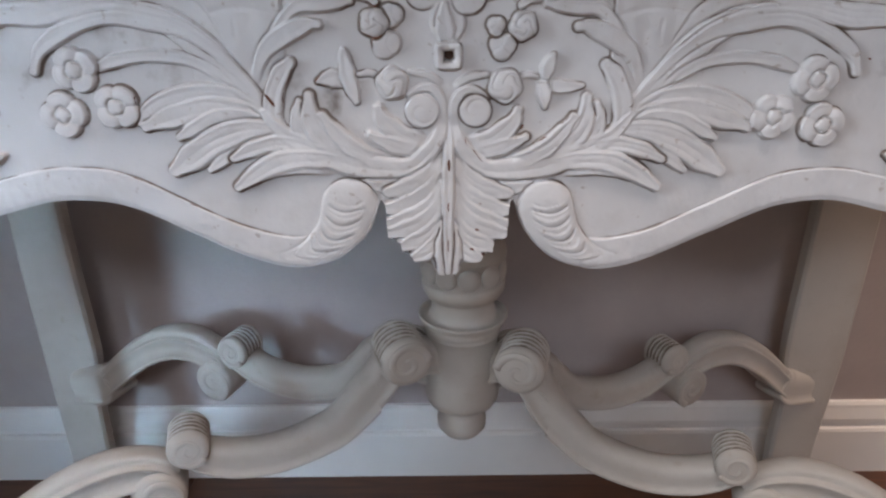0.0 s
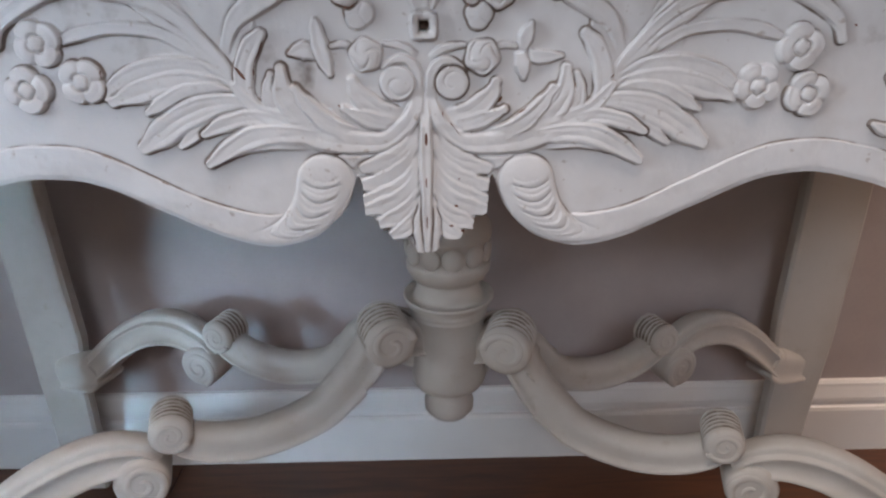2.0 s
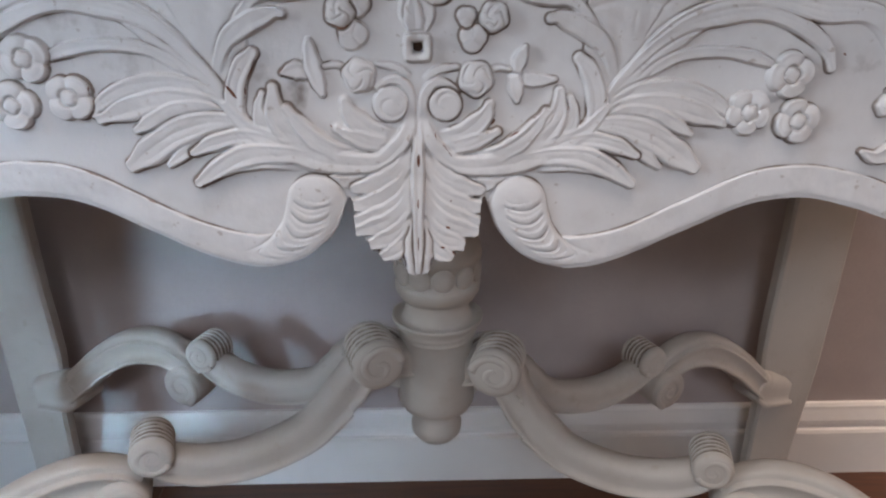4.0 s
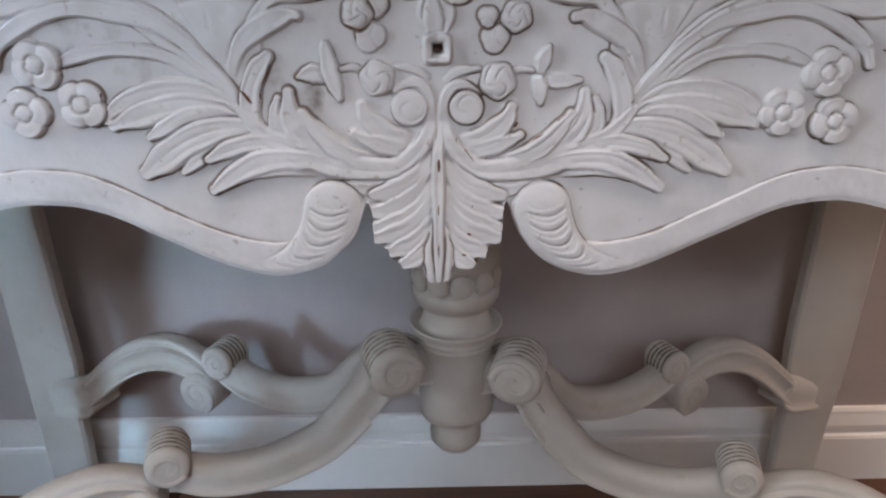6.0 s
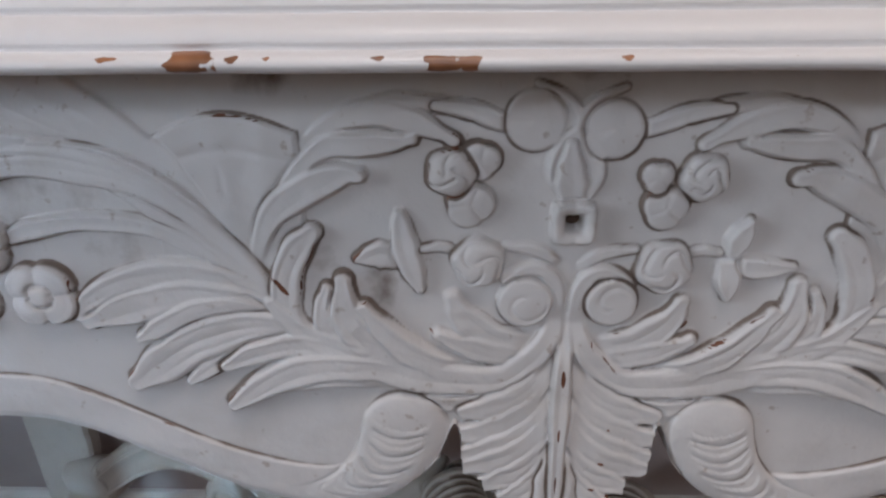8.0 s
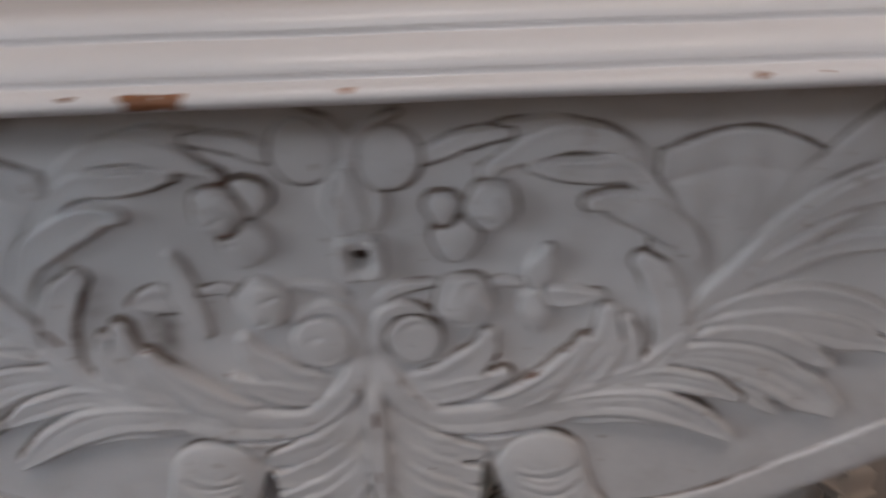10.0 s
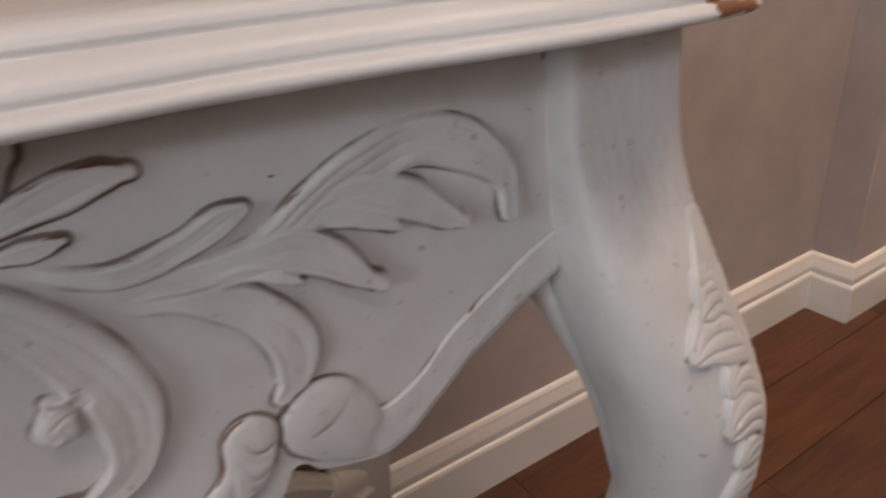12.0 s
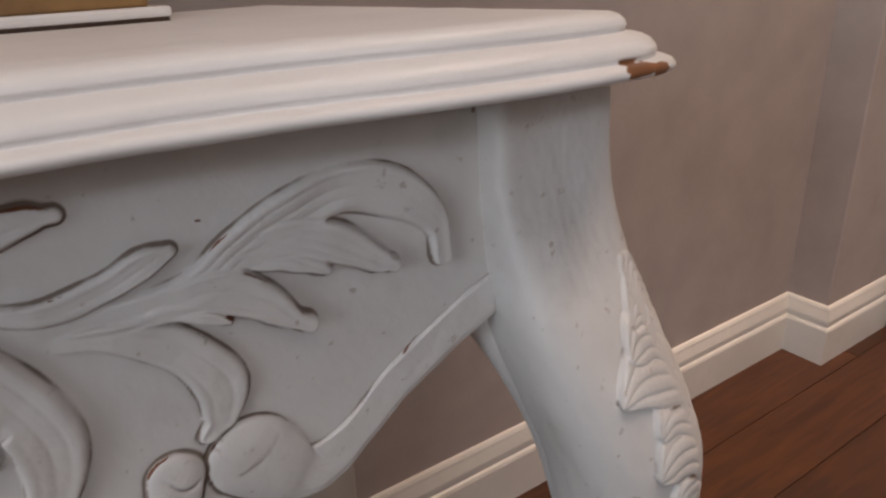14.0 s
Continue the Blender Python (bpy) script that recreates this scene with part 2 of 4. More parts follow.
skirting("baseboard", LEFT_X, WALL_Y, PIER_X0, WALL_Y, 0, -1, 0, -1, "white moulded skirting board along the wall")
skirting("baseboard", PIER_X0, WALL_Y, PIER_X0, PIER_Y, -1, 0, -1, 1, "short white moulded skirting return on the pier")
skirting("baseboard", PIER_X0, PIER_Y, PIER_X1, PIER_Y, 0, -1, 1, -1, "white moulded skirting board on the pier")
casing = box_bm(PIER_X1 - 0.03, PIER_X1 + 0.001, PIER_Y - 0.13, PIER_Y - 0.03, 0, 2.1, 0.006)
structure("door_trim", casing, trim_paint, "white painted door casing beside the pier")
skirting("baseboard", PIER_X1, PIER_Y - 0.13, PIER_X1, FRONT_Y, -1, 0, 0, 0, "white moulded skirting board on the side wall")
handle = part("door_strike", box_bm(PIER_X1 - 0.034, PIER_X1 - 0.029, PIER_Y - 0.105, PIER_Y - 0.075, 0.27, 0.33, 0.003), brass)
tagged(handle, "small dark metal plate on the door casing", "door hardware")

floor = tagged(part("floor", box_bm(LEFT_X - 0.15, PIER_X1 + 0.15, FRONT_Y - 0.15, WALL_Y + 0.15, -0.06, -0.012), hole_dark), "brown wood plank floor with narrow joints", kind="structure")


# ---- the table ----
table = tagged(new("console_table"), "white distressed carved console table with chipped paint, against the wall", "table")
TOP_Z, UNDER_Z = 0.7765, 0.7515


# where paint is missing on the top's edge: x, half length, first and last line of the profile
CHIPS = ((-0.153, 0.005, 4, 4), (-0.138, 0.004, 3, 5), (-0.129, 0.007, 2, 7), (-0.121, 0.004, 2, 4), (-0.1135, 0.002, 4, 4), (-0.104, 0.0030, 4, 4), (-0.091, 0.004, 4, 4), (-0.0700, 0.0035, 4, 4), (-0.0465, 0.0085, 2, 4),
         (0.007, 0.003, 4, 4), (0.046, 0.002, 4, 4), (0.057, 0.003, 4, 4), (0.121, 0.0055, 4, 4), (0.136, 0.0055, 4, 4), (0.178, 0.0055, 3, 4), (0.1955, 0.0055, 3, 4), (0.223, 0.0025, 3, 4), (0.257, 0.0016, 4, 4),
         (0.563, 0.0075, 3, 9), (0.574, 0.0060, 1, 4))


def tabletop():
    """Moulded top: outline with forward ears over the legs, swept with an ogee and bead profile."""
    n = 560
    outline = []

    def front(x):
        s = min(max((abs(x) - 0.38) / 0.175, 0), 1)
        return -0.040 - 0.021 * s * s * (3 - 2 * s)
    for x in np.linspace(-0.569, 0.569, n):
        outline.append((x, front(x)))
    r = 0.035
    yc = front(0.6) + r
    for a in np.linspace(-90, 0, 40)[1:]:
        outline.append((0.569 + r * math.cos(radians(a)), yc + r * math.sin(radians(a))))
    for y in np.linspace(0.005, 0.395, 60):
        outline.append((0.604, y))
    left = [(-x, y) for x, y in outline[n:]]
    outline = list(reversed(left)) + outline
    # inset from the outermost line, height; from the underside up to the flat of the top
    profile = [(d, UNDER_Z + h * 0.893) for d, h in ((0.032, 0.0), (0.004, 0.0), (0.0010, 0.0012), (0.0, 0.0032), (0.0012, 0.0055), (0.0040, 0.0068), (0.0074, 0.0070), (0.0082, 0.0071), (0.0084, 0.0074), (0.0084, 0.0086),
               (0.0082, 0.0092), (0.0079, 0.0094), (0.0078, 0.0098), (0.0086, 0.0122), (0.0108, 0.0150), (0.0142, 0.0170), (0.0180, 0.0181), (0.0204, 0.0183), (0.0214, 0.0184), (0.0216, 0.0187),
               (0.0216, 0.0199), (0.0213, 0.0205), (0.0210, 0.0208), (0.0210, 0.0213), (0.0218, 0.0238), (0.0242, 0.0260), (0.0278, 0.0274), (0.0325, 0.0278), (0.0345, 0.0280))]
    o = np.array(outline)
    tangent = np.gradient(o, axis=0)
    tangent /= np.linalg.norm(tangent, axis=1)[:, None]
    inward = np.stack([-tangent[:, 1], tangent[:, 0]], 1)
    m = len(profile)
    verts, faces, rub, grime_shade = [], [], [], []
    for i, (p, q) in enumerate(zip(o, inward)):
        for j, (d, z) in enumerate(profile):
            w = noise.noise(Vector((p[0] * 30, p[1] * 30, z * 90))) * 0.0005
            verts.append((p[0] + q[0] * (d + w), p[1] + q[1] * (d + w), z + w * 0.6))
            edge = 1.0 if 1 <= j <= 4 else (0.45 if j in (5, 6) else 0.0)
            mark = 0.0
            for cx, half, lo, hi in CHIPS:
                if abs(p[0] - cx) < half * 1.25 and lo <= j <= hi and p[1] < 0.0:
                    mark = max(mark, 0.85 * (1 - (abs(p[0] - cx) / (half * 1.25)) ** 2) + (0.40 if cx > 0.5 else 0.30 if half > 0.0065 else -0.04) + 0.55 * noise.noise(Vector((p[0] * 260, j * 0.9, 1.0))))
            rub.append(max(mark, edge * (0.45 + 0.28 * noise.noise(Vector((p[0] * 22.0 + 3.1, p[1] * 9.0, 0.3))))))
            # shade of the underside and of the moulding's creases, painted into the colour
            grime_shade.append(0.5 if j in (0, 1) else (0.30 if j in (8, 9, 19, 20) else 0.0))
    count = len(o)
    for i in range(count - 1):
        for j in range(m - 1):
            faces.append((i * m + j, (i + 1) * m + j, (i + 1) * m + j + 1, i * m + j + 1))
    faces.append(tuple(i * m + m - 1 for i in range(count)))
    faces.append(tuple(i * m for i in reversed(range(count))))
    faces.append(tuple(reversed(range(m))))
    faces.append(tuple((count - 1) * m + j for j in range(m)))
    flat = len(faces) - 4
    top = mesh_object("tabletop", verts, faces, satin, table, "white satin painted top with a moulded chipped edge", marks={"rub": rub, "grime_shade": grime_shade})
    for k in range(flat, len(faces)):
        top.data.polygons[k].use_smooth = False
    return top


top = tabletop()


def step(v):
    v = np.clip(v, 0, 1)
    return v * v * (3 - 2 * v)


def bottom_z(x):
    """Lower edge of the apron: a double serpentine, a notch, and the serrated leaf that hangs in the middle."""
    xs = [0.0, 0.005, 0.009, 0.0115, 0.014, 0.0235, 0.026, 0.0325, 0.034, 0.0395, 0.0430, 0.0437, 0.0452, 0.0468, 0.0490, 0.054, 0.062, 0.078, 0.095, 0.112, 0.148, 0.188,
          0.220, 0.246, 0.277, 0.315, 0.346, 0.366, 0.378, 0.386, 0.392, 0.400, 0.425, 0.443, 0.473, 0.506, 0.540]
    zs = [0.5335, 0.534, 0.538, 0.5455, 0.5440, 0.5445, 0.549, 0.5520, 0.5600, 0.5615, 0.5640, 0.585, 0.5905, 0.591, 0.586, 0.5705, 0.5605, 0.549, 0.5455, 0.5445, 0.550, 0.564,
          0.576, 0.584, 0.588, 0.580, 0.570, 0.570, 0.577, 0.590, 0.5905, 0.583, 0.576, 0.580, 0.603, 0.622, 0.638]
    q = smooth_line(list(zip(xs[16:], zs[16:])), 400)
    a = np.abs(x)
    base = np.where(a < xs[16], np.interp(a, xs, zs), np.interp(a, q[:, 0], q[:, 1]))
    # the two halves were cut by hand and differ
    one = -0.0085 * np.exp(-((a - 0.117) / 0.048) ** 2) + 0.003 * np.exp(-((a - 0.235) / 0.03) ** 2)
    other = -0.0060 * np.exp(-((a - 0.112) / 0.034) ** 2) + 0.008 * np.exp(-((a - 0.222) / 0.045) ** 2)
    return base + np.where(x > 0, one, other) * step((a - 0.048) / 0.02)


def value_noise(x, z, freq, seed):
    """Smooth random field over the plan, from -1 to 1."""
    rnd = np.random.RandomState(seed).uniform(-1, 1, (64, 64))
    fx, fz = x * freq + 200.3, z * freq + 200.7
    ix, iz = np.floor(fx).astype(int), np.floor(fz).astype(int)
    u, v = fx - ix, fz - iz
    u, v = u * u * (3 - 2 * u), v * v * (3 - 2 * v)
    a, b = rnd[ix % 64, iz % 64], rnd[(ix + 1) % 64, iz % 64]
    c, d = rnd[ix % 64, (iz + 1) % 64], rnd[(ix + 1) % 64, (iz + 1) % 64]
    return (a * (1 - u) + b * u) * (1 - v) + (c * (1 - u) + d * u) * v


# the apron's front as a fine sheet: columns across, rows from the lower edge to the top
COLS, ROWS = 1500, 280
AX = np.linspace(-0.536, 0.536, COLS)
EDGE = bottom_z(AX)
AB = np.where(np.abs(AX) < 0.060, np.interp(np.abs(AX), [0.0, 0.012, 0.032, 0.062], [0.533, 0.536, 0.545, 0.5605]), EDGE)
AB = np.minimum(AB, EDGE)
GX = np.repeat(AX, ROWS)
GZ = (AB[:, None] + (UNDER_Z + 0.0005 - AB[:, None]) * np.linspace(0, 1, ROWS)[None, :]).ravel()
RELIEF = value_noise(GX, GZ, 14, 1) * 0.0004 + value_noise(GX, GZ, 60, 2) * 0.0002
HAND = value_noise(GX, GZ, 70, 3) * 0.0005 + value_noise(GX, GZ, 210, 4) * 0.00018
PATCH = value_noise(GX, GZ, 26, 5) * 0.7 + value_noise(GX, GZ, 70, 6) * 0.5
STAIN = np.clip(value_noise(GX, GZ, 9, 7) * 0.6 + value_noise(GX, GZ, 30, 8) * 0.5, 0, 1) * 0.52
GRIME_SHADES = STAIN + 0.5 * np.clip(1 - (UNDER_Z - GZ) / 0.022, 0, 1) * np.clip(0.5 + PATCH, 0, 1)
GRIME_SHADES += 0.14 * np.exp(-((np.abs(GX) - 0.070) / 0.024) ** 2 - ((GZ - 0.655) / 0.016) ** 2) * np.clip(0.5 + PATCH, 0, 1)
GRIME_SHADES += 0.36 * np.exp(-((np.abs(GX) - 0.05) / 0.06) ** 2 - ((GZ - 0.675) / 0.04) ** 2) * np.clip(0.25 + PATCH, 0, 1)
RUBS = np.zeros_like(GX)
OWNER = np.zeros(len(GX), int)
MEMBERS = ["apron"]


COVER = np.zeros_like(GX)
CARVED = np.zeros_like(GX)


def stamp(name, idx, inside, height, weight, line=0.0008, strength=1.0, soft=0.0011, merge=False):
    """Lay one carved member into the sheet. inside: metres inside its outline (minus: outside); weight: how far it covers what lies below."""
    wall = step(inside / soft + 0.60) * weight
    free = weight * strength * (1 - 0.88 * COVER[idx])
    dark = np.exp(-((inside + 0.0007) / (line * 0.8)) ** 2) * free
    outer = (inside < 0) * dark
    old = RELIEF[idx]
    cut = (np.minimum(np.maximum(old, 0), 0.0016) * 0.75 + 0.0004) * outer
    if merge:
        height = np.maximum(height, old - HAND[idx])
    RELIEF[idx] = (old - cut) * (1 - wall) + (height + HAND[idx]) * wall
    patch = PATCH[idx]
    # antiquing wax along the outline, with the carved edge's shade painted in
    GRIME_SHADES[idx] = np.maximum(GRIME_SHADES[idx] * (1 - wall * 0.8), dark * np.clip(1.0 + 1.0 * patch, 0.25, 1.35))
    GRIME_SHADES[idx] = np.maximum(GRIME_SHADES[idx], 0.44 * np.exp(-(inside / 0.0042) ** 2) * (inside < 0) * free * np.clip(0.4 + 1.1 * patch, 0, 1))
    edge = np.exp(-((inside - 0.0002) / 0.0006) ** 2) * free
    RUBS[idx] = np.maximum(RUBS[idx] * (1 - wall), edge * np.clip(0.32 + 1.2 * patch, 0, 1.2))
    MEMBERS.append(name)
    OWNER[idx[wall > 0.5]] = len(MEMBERS) - 1
    return wall


def near(x0, x1, z0, z1, pad):
    return np.nonzero((GX > x0 - pad) & (GX < x1 + pad) & (GZ > z0 - pad) & (GZ < z1 + pad))[0]


def leaf(name, height, flutes, lobes, sides=(1, -1), scales=0, fade=0.20, merge=False):
    """A carved leaf of one or more overlapping lobes, each a line of (x, z, width): hollowed along its length between fine
    veins, with rounded tips; the lobes run into each other and only the leaf's own outline is cut deep."""
    COVER[:] = CARVED if merge else 0
    for side in sides:
        for number, stations in enumerate(lobes):
            n = 22 * len(stations)
            p3 = smooth_line([(x if side > 0 else 0.001 - x * 0.992, z if side > 0 else z + 0.0015, w) for x, z, w in stations], n)
            if name == "leaf" and flutes > 1:
                p3[:, 2] = np.maximum(p3[:, 2], p3[:, 2].max() * 0.46 * step((np.linspace(0, 1, n) - 0.6) / 0.2))
            p, w = p3[:, :2], np.maximum(p3[:, 2] * 0.5, 0.0008)
            t = np.gradient(p, axis=0)
            seg = np.linalg.norm(t, axis=1) + 1e-9
            t = t / seg[:, None]
            idx = near(p[:, 0].min(), p[:, 0].max(), p[:, 1].min(), p[:, 1].max(), w.max() + 0.005)
            q = np.stack([GX[idx], GZ[idx]], 1)
            best = np.empty(len(idx), int)
            for c in range(0, len(idx), 20000):
                best[c:c + 20000] = ((q[c:c + 20000, None, :] - p[None, ::2, :]) ** 2).sum(2).argmin(1) * 2
            rel = q - p[best]
            along = (rel * t[best]).sum(1)
            across = (rel[:, 0] * -t[best, 1] + rel[:, 1] * t[best, 0]) * side
            s = np.clip((best + along / seg[best]) / (n - 1), -0.2, 1.2)
            hw = np.interp(s * (n - 1), np.arange(n), w) * (1 + (0.0 if scales else 0.045) * np.sin(s * 19 + stations[0][0] * 300))
            inside = hw - np.abs(across)
            end = s >= 0.99
            inside = np.where(end, w[-1] - np.hypot(along, across), inside)
            inside = np.where(s < 0.0, -0.01, inside)
            u = np.clip(across / np.maximum(hw, 1e-5), -1, 1)
            sc = np.clip(s, 0, 1)
            tall = 0.62 + 0.38 * np.clip(sc * 1.8, 0, 1)
            if scales:
                u = np.where(end, np.sign(across) * np.clip(np.hypot(along, across) / w[-1], 0, 1), u)
                dome = (0.34 + 0.66 * np.sqrt(np.clip(1 - u * u, 0, 1))) * (0.30 + 0.70 * step(sc * 1.4))
                past = np.where(end, 1 + along / (w[-1] * 2.4), sc)
                c = (past + 0.10 - 0.20 * (u + 0.35) ** 2) * (scales + 1)
                d = np.where((c > 1.4) & (c < scales + 1.6), c - np.round(c), 1.0)
                band = step((0.62 - u) / 0.25) * step((u + 0.86) / 0.2)
                notch = np.exp(-(d / 0.075) ** 2) * band
                tall = dome - 0.26 * min(1.0, scales / 4) * notch + 0.14 * (scales > 1) * np.clip(d, -0.5, 0.5) * band * (np.abs(d) < 0.9)
                dome = 1.0
            else:
                # a hollow blade: raised rims, a soft rib, veins that die out towards root and tip
                dome = 0.86 + 0.14 * np.abs(u) ** 1.6 - 0.30 * np.clip((np.abs(u) - 0.72) / 0.28, 0, 1) ** 2
                amount = np.clip(sc * 3.0, 0, 1) * np.clip((1.02 - sc) * 3.0, 0, 1) * np.clip(hw / 0.0065, 0.15, 1) * np.clip(0.75 + 0.9 * PATCH[idx], 0.25, 1.2)
                bend = u * (0.90 + 0.14 * np.sin(number * 2.3 + stations[0][1] * 90)) + 0.16 * np.sin(sc * 4 + number * 1.7)
                c = np.abs(np.sin(np.pi * (bend + 1) * 0.5 * (flutes + 1)))
                dome = dome - (0.085 * (1 - c) ** 5 + 0.05 * (1 - c)) * (np.abs(u) < 0.90) * amount * (flutes > 0)
                notch = 0.40 * (1 - c) ** 8 * amount * (flutes > 0)
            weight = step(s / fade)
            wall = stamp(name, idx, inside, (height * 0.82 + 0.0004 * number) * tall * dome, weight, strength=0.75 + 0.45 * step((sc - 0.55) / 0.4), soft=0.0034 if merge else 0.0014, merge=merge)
            GRIME_SHADES[idx] = np.maximum(GRIME_SHADES[idx], 0.75 * notch * (inside > 0.001) * weight * np.clip(0.45 + PATCH[idx], 0.1 if scales else 0, 1))
            COVER[idx] = np.maximum(COVER[idx], wall)
            CARVED[idx] = np.maximum(CARVED[idx], wall)
    COVER[:] = 0


def boss(name, cx, cz, radius, shape, line=0.0010):
    """A round member: shape gives, over angle and radius, the outline's reach, the height and the stain with its
    painted shade.
    """
    idx = near(cx - radius, cx + radius, cz - radius, cz + radius, radius * 0.5 + 0.004)
    dx, dz = GX[idx] - cx, GZ[idx] - cz
    a, r = np.arctan2(dz, dx), np.hypot(dx, dz)
    reach = shape(a, np.zeros_like(a))[0]
    inside = radius * reach - r
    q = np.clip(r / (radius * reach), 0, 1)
    _, h, dirt_shade = shape(a, q)
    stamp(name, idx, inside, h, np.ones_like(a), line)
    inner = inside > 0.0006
    GRIME_SHADES[idx[inner]] = np.maximum(GRIME_SHADES[idx[inner]], dirt_shade[inner] * np.clip(0.7 + 0.6 * PATCH[idx[inner]], 0, 1))


def flower(cx, cz, r, petals=4, turn=0.0, height=0.0062):
    def shape(a, q):
        c = np.abs(np.cos(petals / 2 * (a - turn)))
        reach = 0.78 + 0.22 * c ** 0.5
        cup = height * (0.62 + 0.38 * np.sin(np.clip(q * 1.3, 0, 1) * np.pi * 0.7)) * (0.72 + 0.28 * c ** 0.4)
        heart = height * (0.84 + 0.26 * np.sqrt(np.clip(1 - (q / 0.34) ** 2, 0, 1)))
        h = np.where(q < 0.34, heart, np.where(q < 0.42, height * 0.62, cup))
        return reach, h, np.where((q > 0.31) & (q < 0.44), 0.55, 0.30 * (1 - c) ** 2)
    boss("flower", cx, cz, r, shape, 0.0008)


def rosebud(cx, cz, r, seed, height=0.0062):
    def shape(a, q):
        dome = height * (0.55 + 0.45 * np.sqrt(np.clip(1 - (q * 0.95) ** 2, 0, 1)))
        swirl = np.abs(np.sin(1.5 * (a + seed) + 4.6 * q + 0.6 * np.sin(3 * a + seed)))
        cut = (1 - swirl) ** 4 * np.clip((q - 0.12) * 6, 0, 1)
        return 0.95 + 0.05 * np.cos(5 * a + seed), dome - 0.0018 * cut, 0.95 * cut
    boss("rosebud", cx, cz, r, shape)


def socket_flower(cx, cz, r):
    """Square four-petalled flower round an open peg hole."""
    def shape(a, q):
        sq = 1.0 / np.maximum(np.abs(np.cos(a)), np.abs(np.sin(a))) ** 0.5
        c = np.abs(np.cos(2 * (a - np.pi / 4)))
        petal = 0.0034 + 0.0026 * np.sin(np.clip((q - 0.4) / 0.6, 0, 1) * np.pi * 0.6) * (0.55 + 0.45 * c)
        h = np.where(q < 0.36, -0.007, np.where(q < 0.46, 0.0032, petal))
        return sq * (0.88 + 0.08 * c), h, np.where(q < 0.40, 1.0, 0.0)
    boss("flower", cx, cz, r, shape)


def disc(cx, cz, r, turns, height=0.0050, flip=1):
    """A flat round scroll end with a spiral line cut into it."""
    def shape(a, q):
        b = (flip * a / (2 * np.pi) + q * turns) % 1.0
        line = np.exp(-(np.minimum(b, 1 - b) / 0.09) ** 2) * ((q > 0.25) & (q < 0.9))
        return np.ones_like(a), height * (1.0 - 0.12 * q * q) - 0.0006 * line, 0.30 * line
    boss("scroll", cx, cz, r, shape)


def fan(k):
    """The scalloped shell leaf between two fronds."""
    idx = near(*sorted((0.104 * k, 0.174 * k)), 0.66, 0.735, 0.004)
    x, z = GX[idx] / k, GZ[idx]
    u = (x - 0.1385) / 0.0305
    top_z = 0.722 + 0.0095 * np.cos(np.clip(u, -1, 1) * np.pi / 2) - 0.002 * u
    q = (z - 0.664) / (top_z - 0.664)
    inside = np.minimum(top_z - z, (1.0 - np.abs(u)) * 0.0305)
    h = 0.0012 + 0.0018 * np.clip(q, 0, 1) - 0.0007 * np.exp(-((q - 0.80) / 0.03) ** 2) + 0.0003 * np.cos(u * 11)
    h -= 0.0007 * np.exp(-((x - 0.139 - 0.004 * (q - 0.6)) / 0.0012) ** 2 - ((q - 0.62) / 0.08) ** 2)
    stamp("shell_leaf", idx, inside, h, step((q - 0.1) / 0.3))


def rim(x0, x1, w0, w1, k):
    """The raised band that follows the lower edge, bounded by one scratched line."""
    lo, hi = sorted((x0 * k, x1 * k))
    idx = np.nonzero((GX > lo) & (GX < hi))[0]
    f = (np.abs(GX[idx]) - x0) / (x1 - x0)
    width = w0 + (w1 - w0) * f + 0.0004 * np.sin(f * 17)
    up = GZ[idx] - bottom_z(GX[idx])
    inside = width - up
    h = 0.0016 - 0.0012 * np.exp(-(up / 0.0026) ** 2)
    weight = step(f / 0.08) * step((1 - f) / 0.05)
    stamp("moulding", idx, inside, h, weight, 0.0008)


for k in (1.0, -1.0):
    rim(0.090, 0.372, 0.0235, 0.0235, k)
    rim(0.418, 0.537, 0.026, 0.0225, k)
fan(1.0)
fan(-0.985)

# flat leaves that run up under the top
leaf("leaf", 0.0028, 1, [[(0.1480, 0.6880, 0.0070), (0.1620, 0.7070, 0.0154), (0.1790, 0.7210, 0.0196), (0.2100, 0.7460, 0.0182)],
    [(0.1720, 0.7130, 0.0048), (0.1900, 0.7240, 0.0119), (0.2080, 0.7320, 0.0143), (0.2290, 0.7480, 0.0119)],
    [(0.1930, 0.7190, 0.0048), (0.2150, 0.7260, 0.0112), (0.2320, 0.7320, 0.0150), (0.2490, 0.7490, 0.0126)],
    [(0.2150, 0.7210, 0.0050), (0.2370, 0.7250, 0.0092), (0.2550, 0.7310, 0.0188), (0.2720, 0.7480, 0.0157)],
    [(0.2410, 0.7210, 0.0043), (0.2650, 0.7220, 0.0083), (0.2830, 0.7300, 0.0192), (0.2990, 0.7470, 0.0164)],
    [(0.2690, 0.7190, 0.0045), (0.2890, 0.7200, 0.0085), (0.3080, 0.7270, 0.0207), (0.3260, 0.7450, 0.0148)]])
leaf("leaf", 0.0040, 2, [[(0.3140, 0.7130, 0.0025), (0.3270, 0.7130, 0.0067), (0.3360, 0.7140, 0.0027)],
    [(0.3050, 0.7180, 0.0035), (0.3200, 0.7230, 0.0082), (0.3360, 0.7270, 0.0116), (0.3500, 0.7300, 0.0098), (0.3590, 0.7300, 0.0023)]])
# broad root that the frond and the scroll grow from
leaf("stem", 0.0046, 1, [[(0.1120, 0.6330, 0.0060), (0.1280, 0.6560, 0.0110), (0.1430, 0.6740, 0.0150), (0.1600, 0.6920, 0.0180), (0.1820, 0.7080, 0.0170), (0.2100, 0.7160, 0.0100)]])
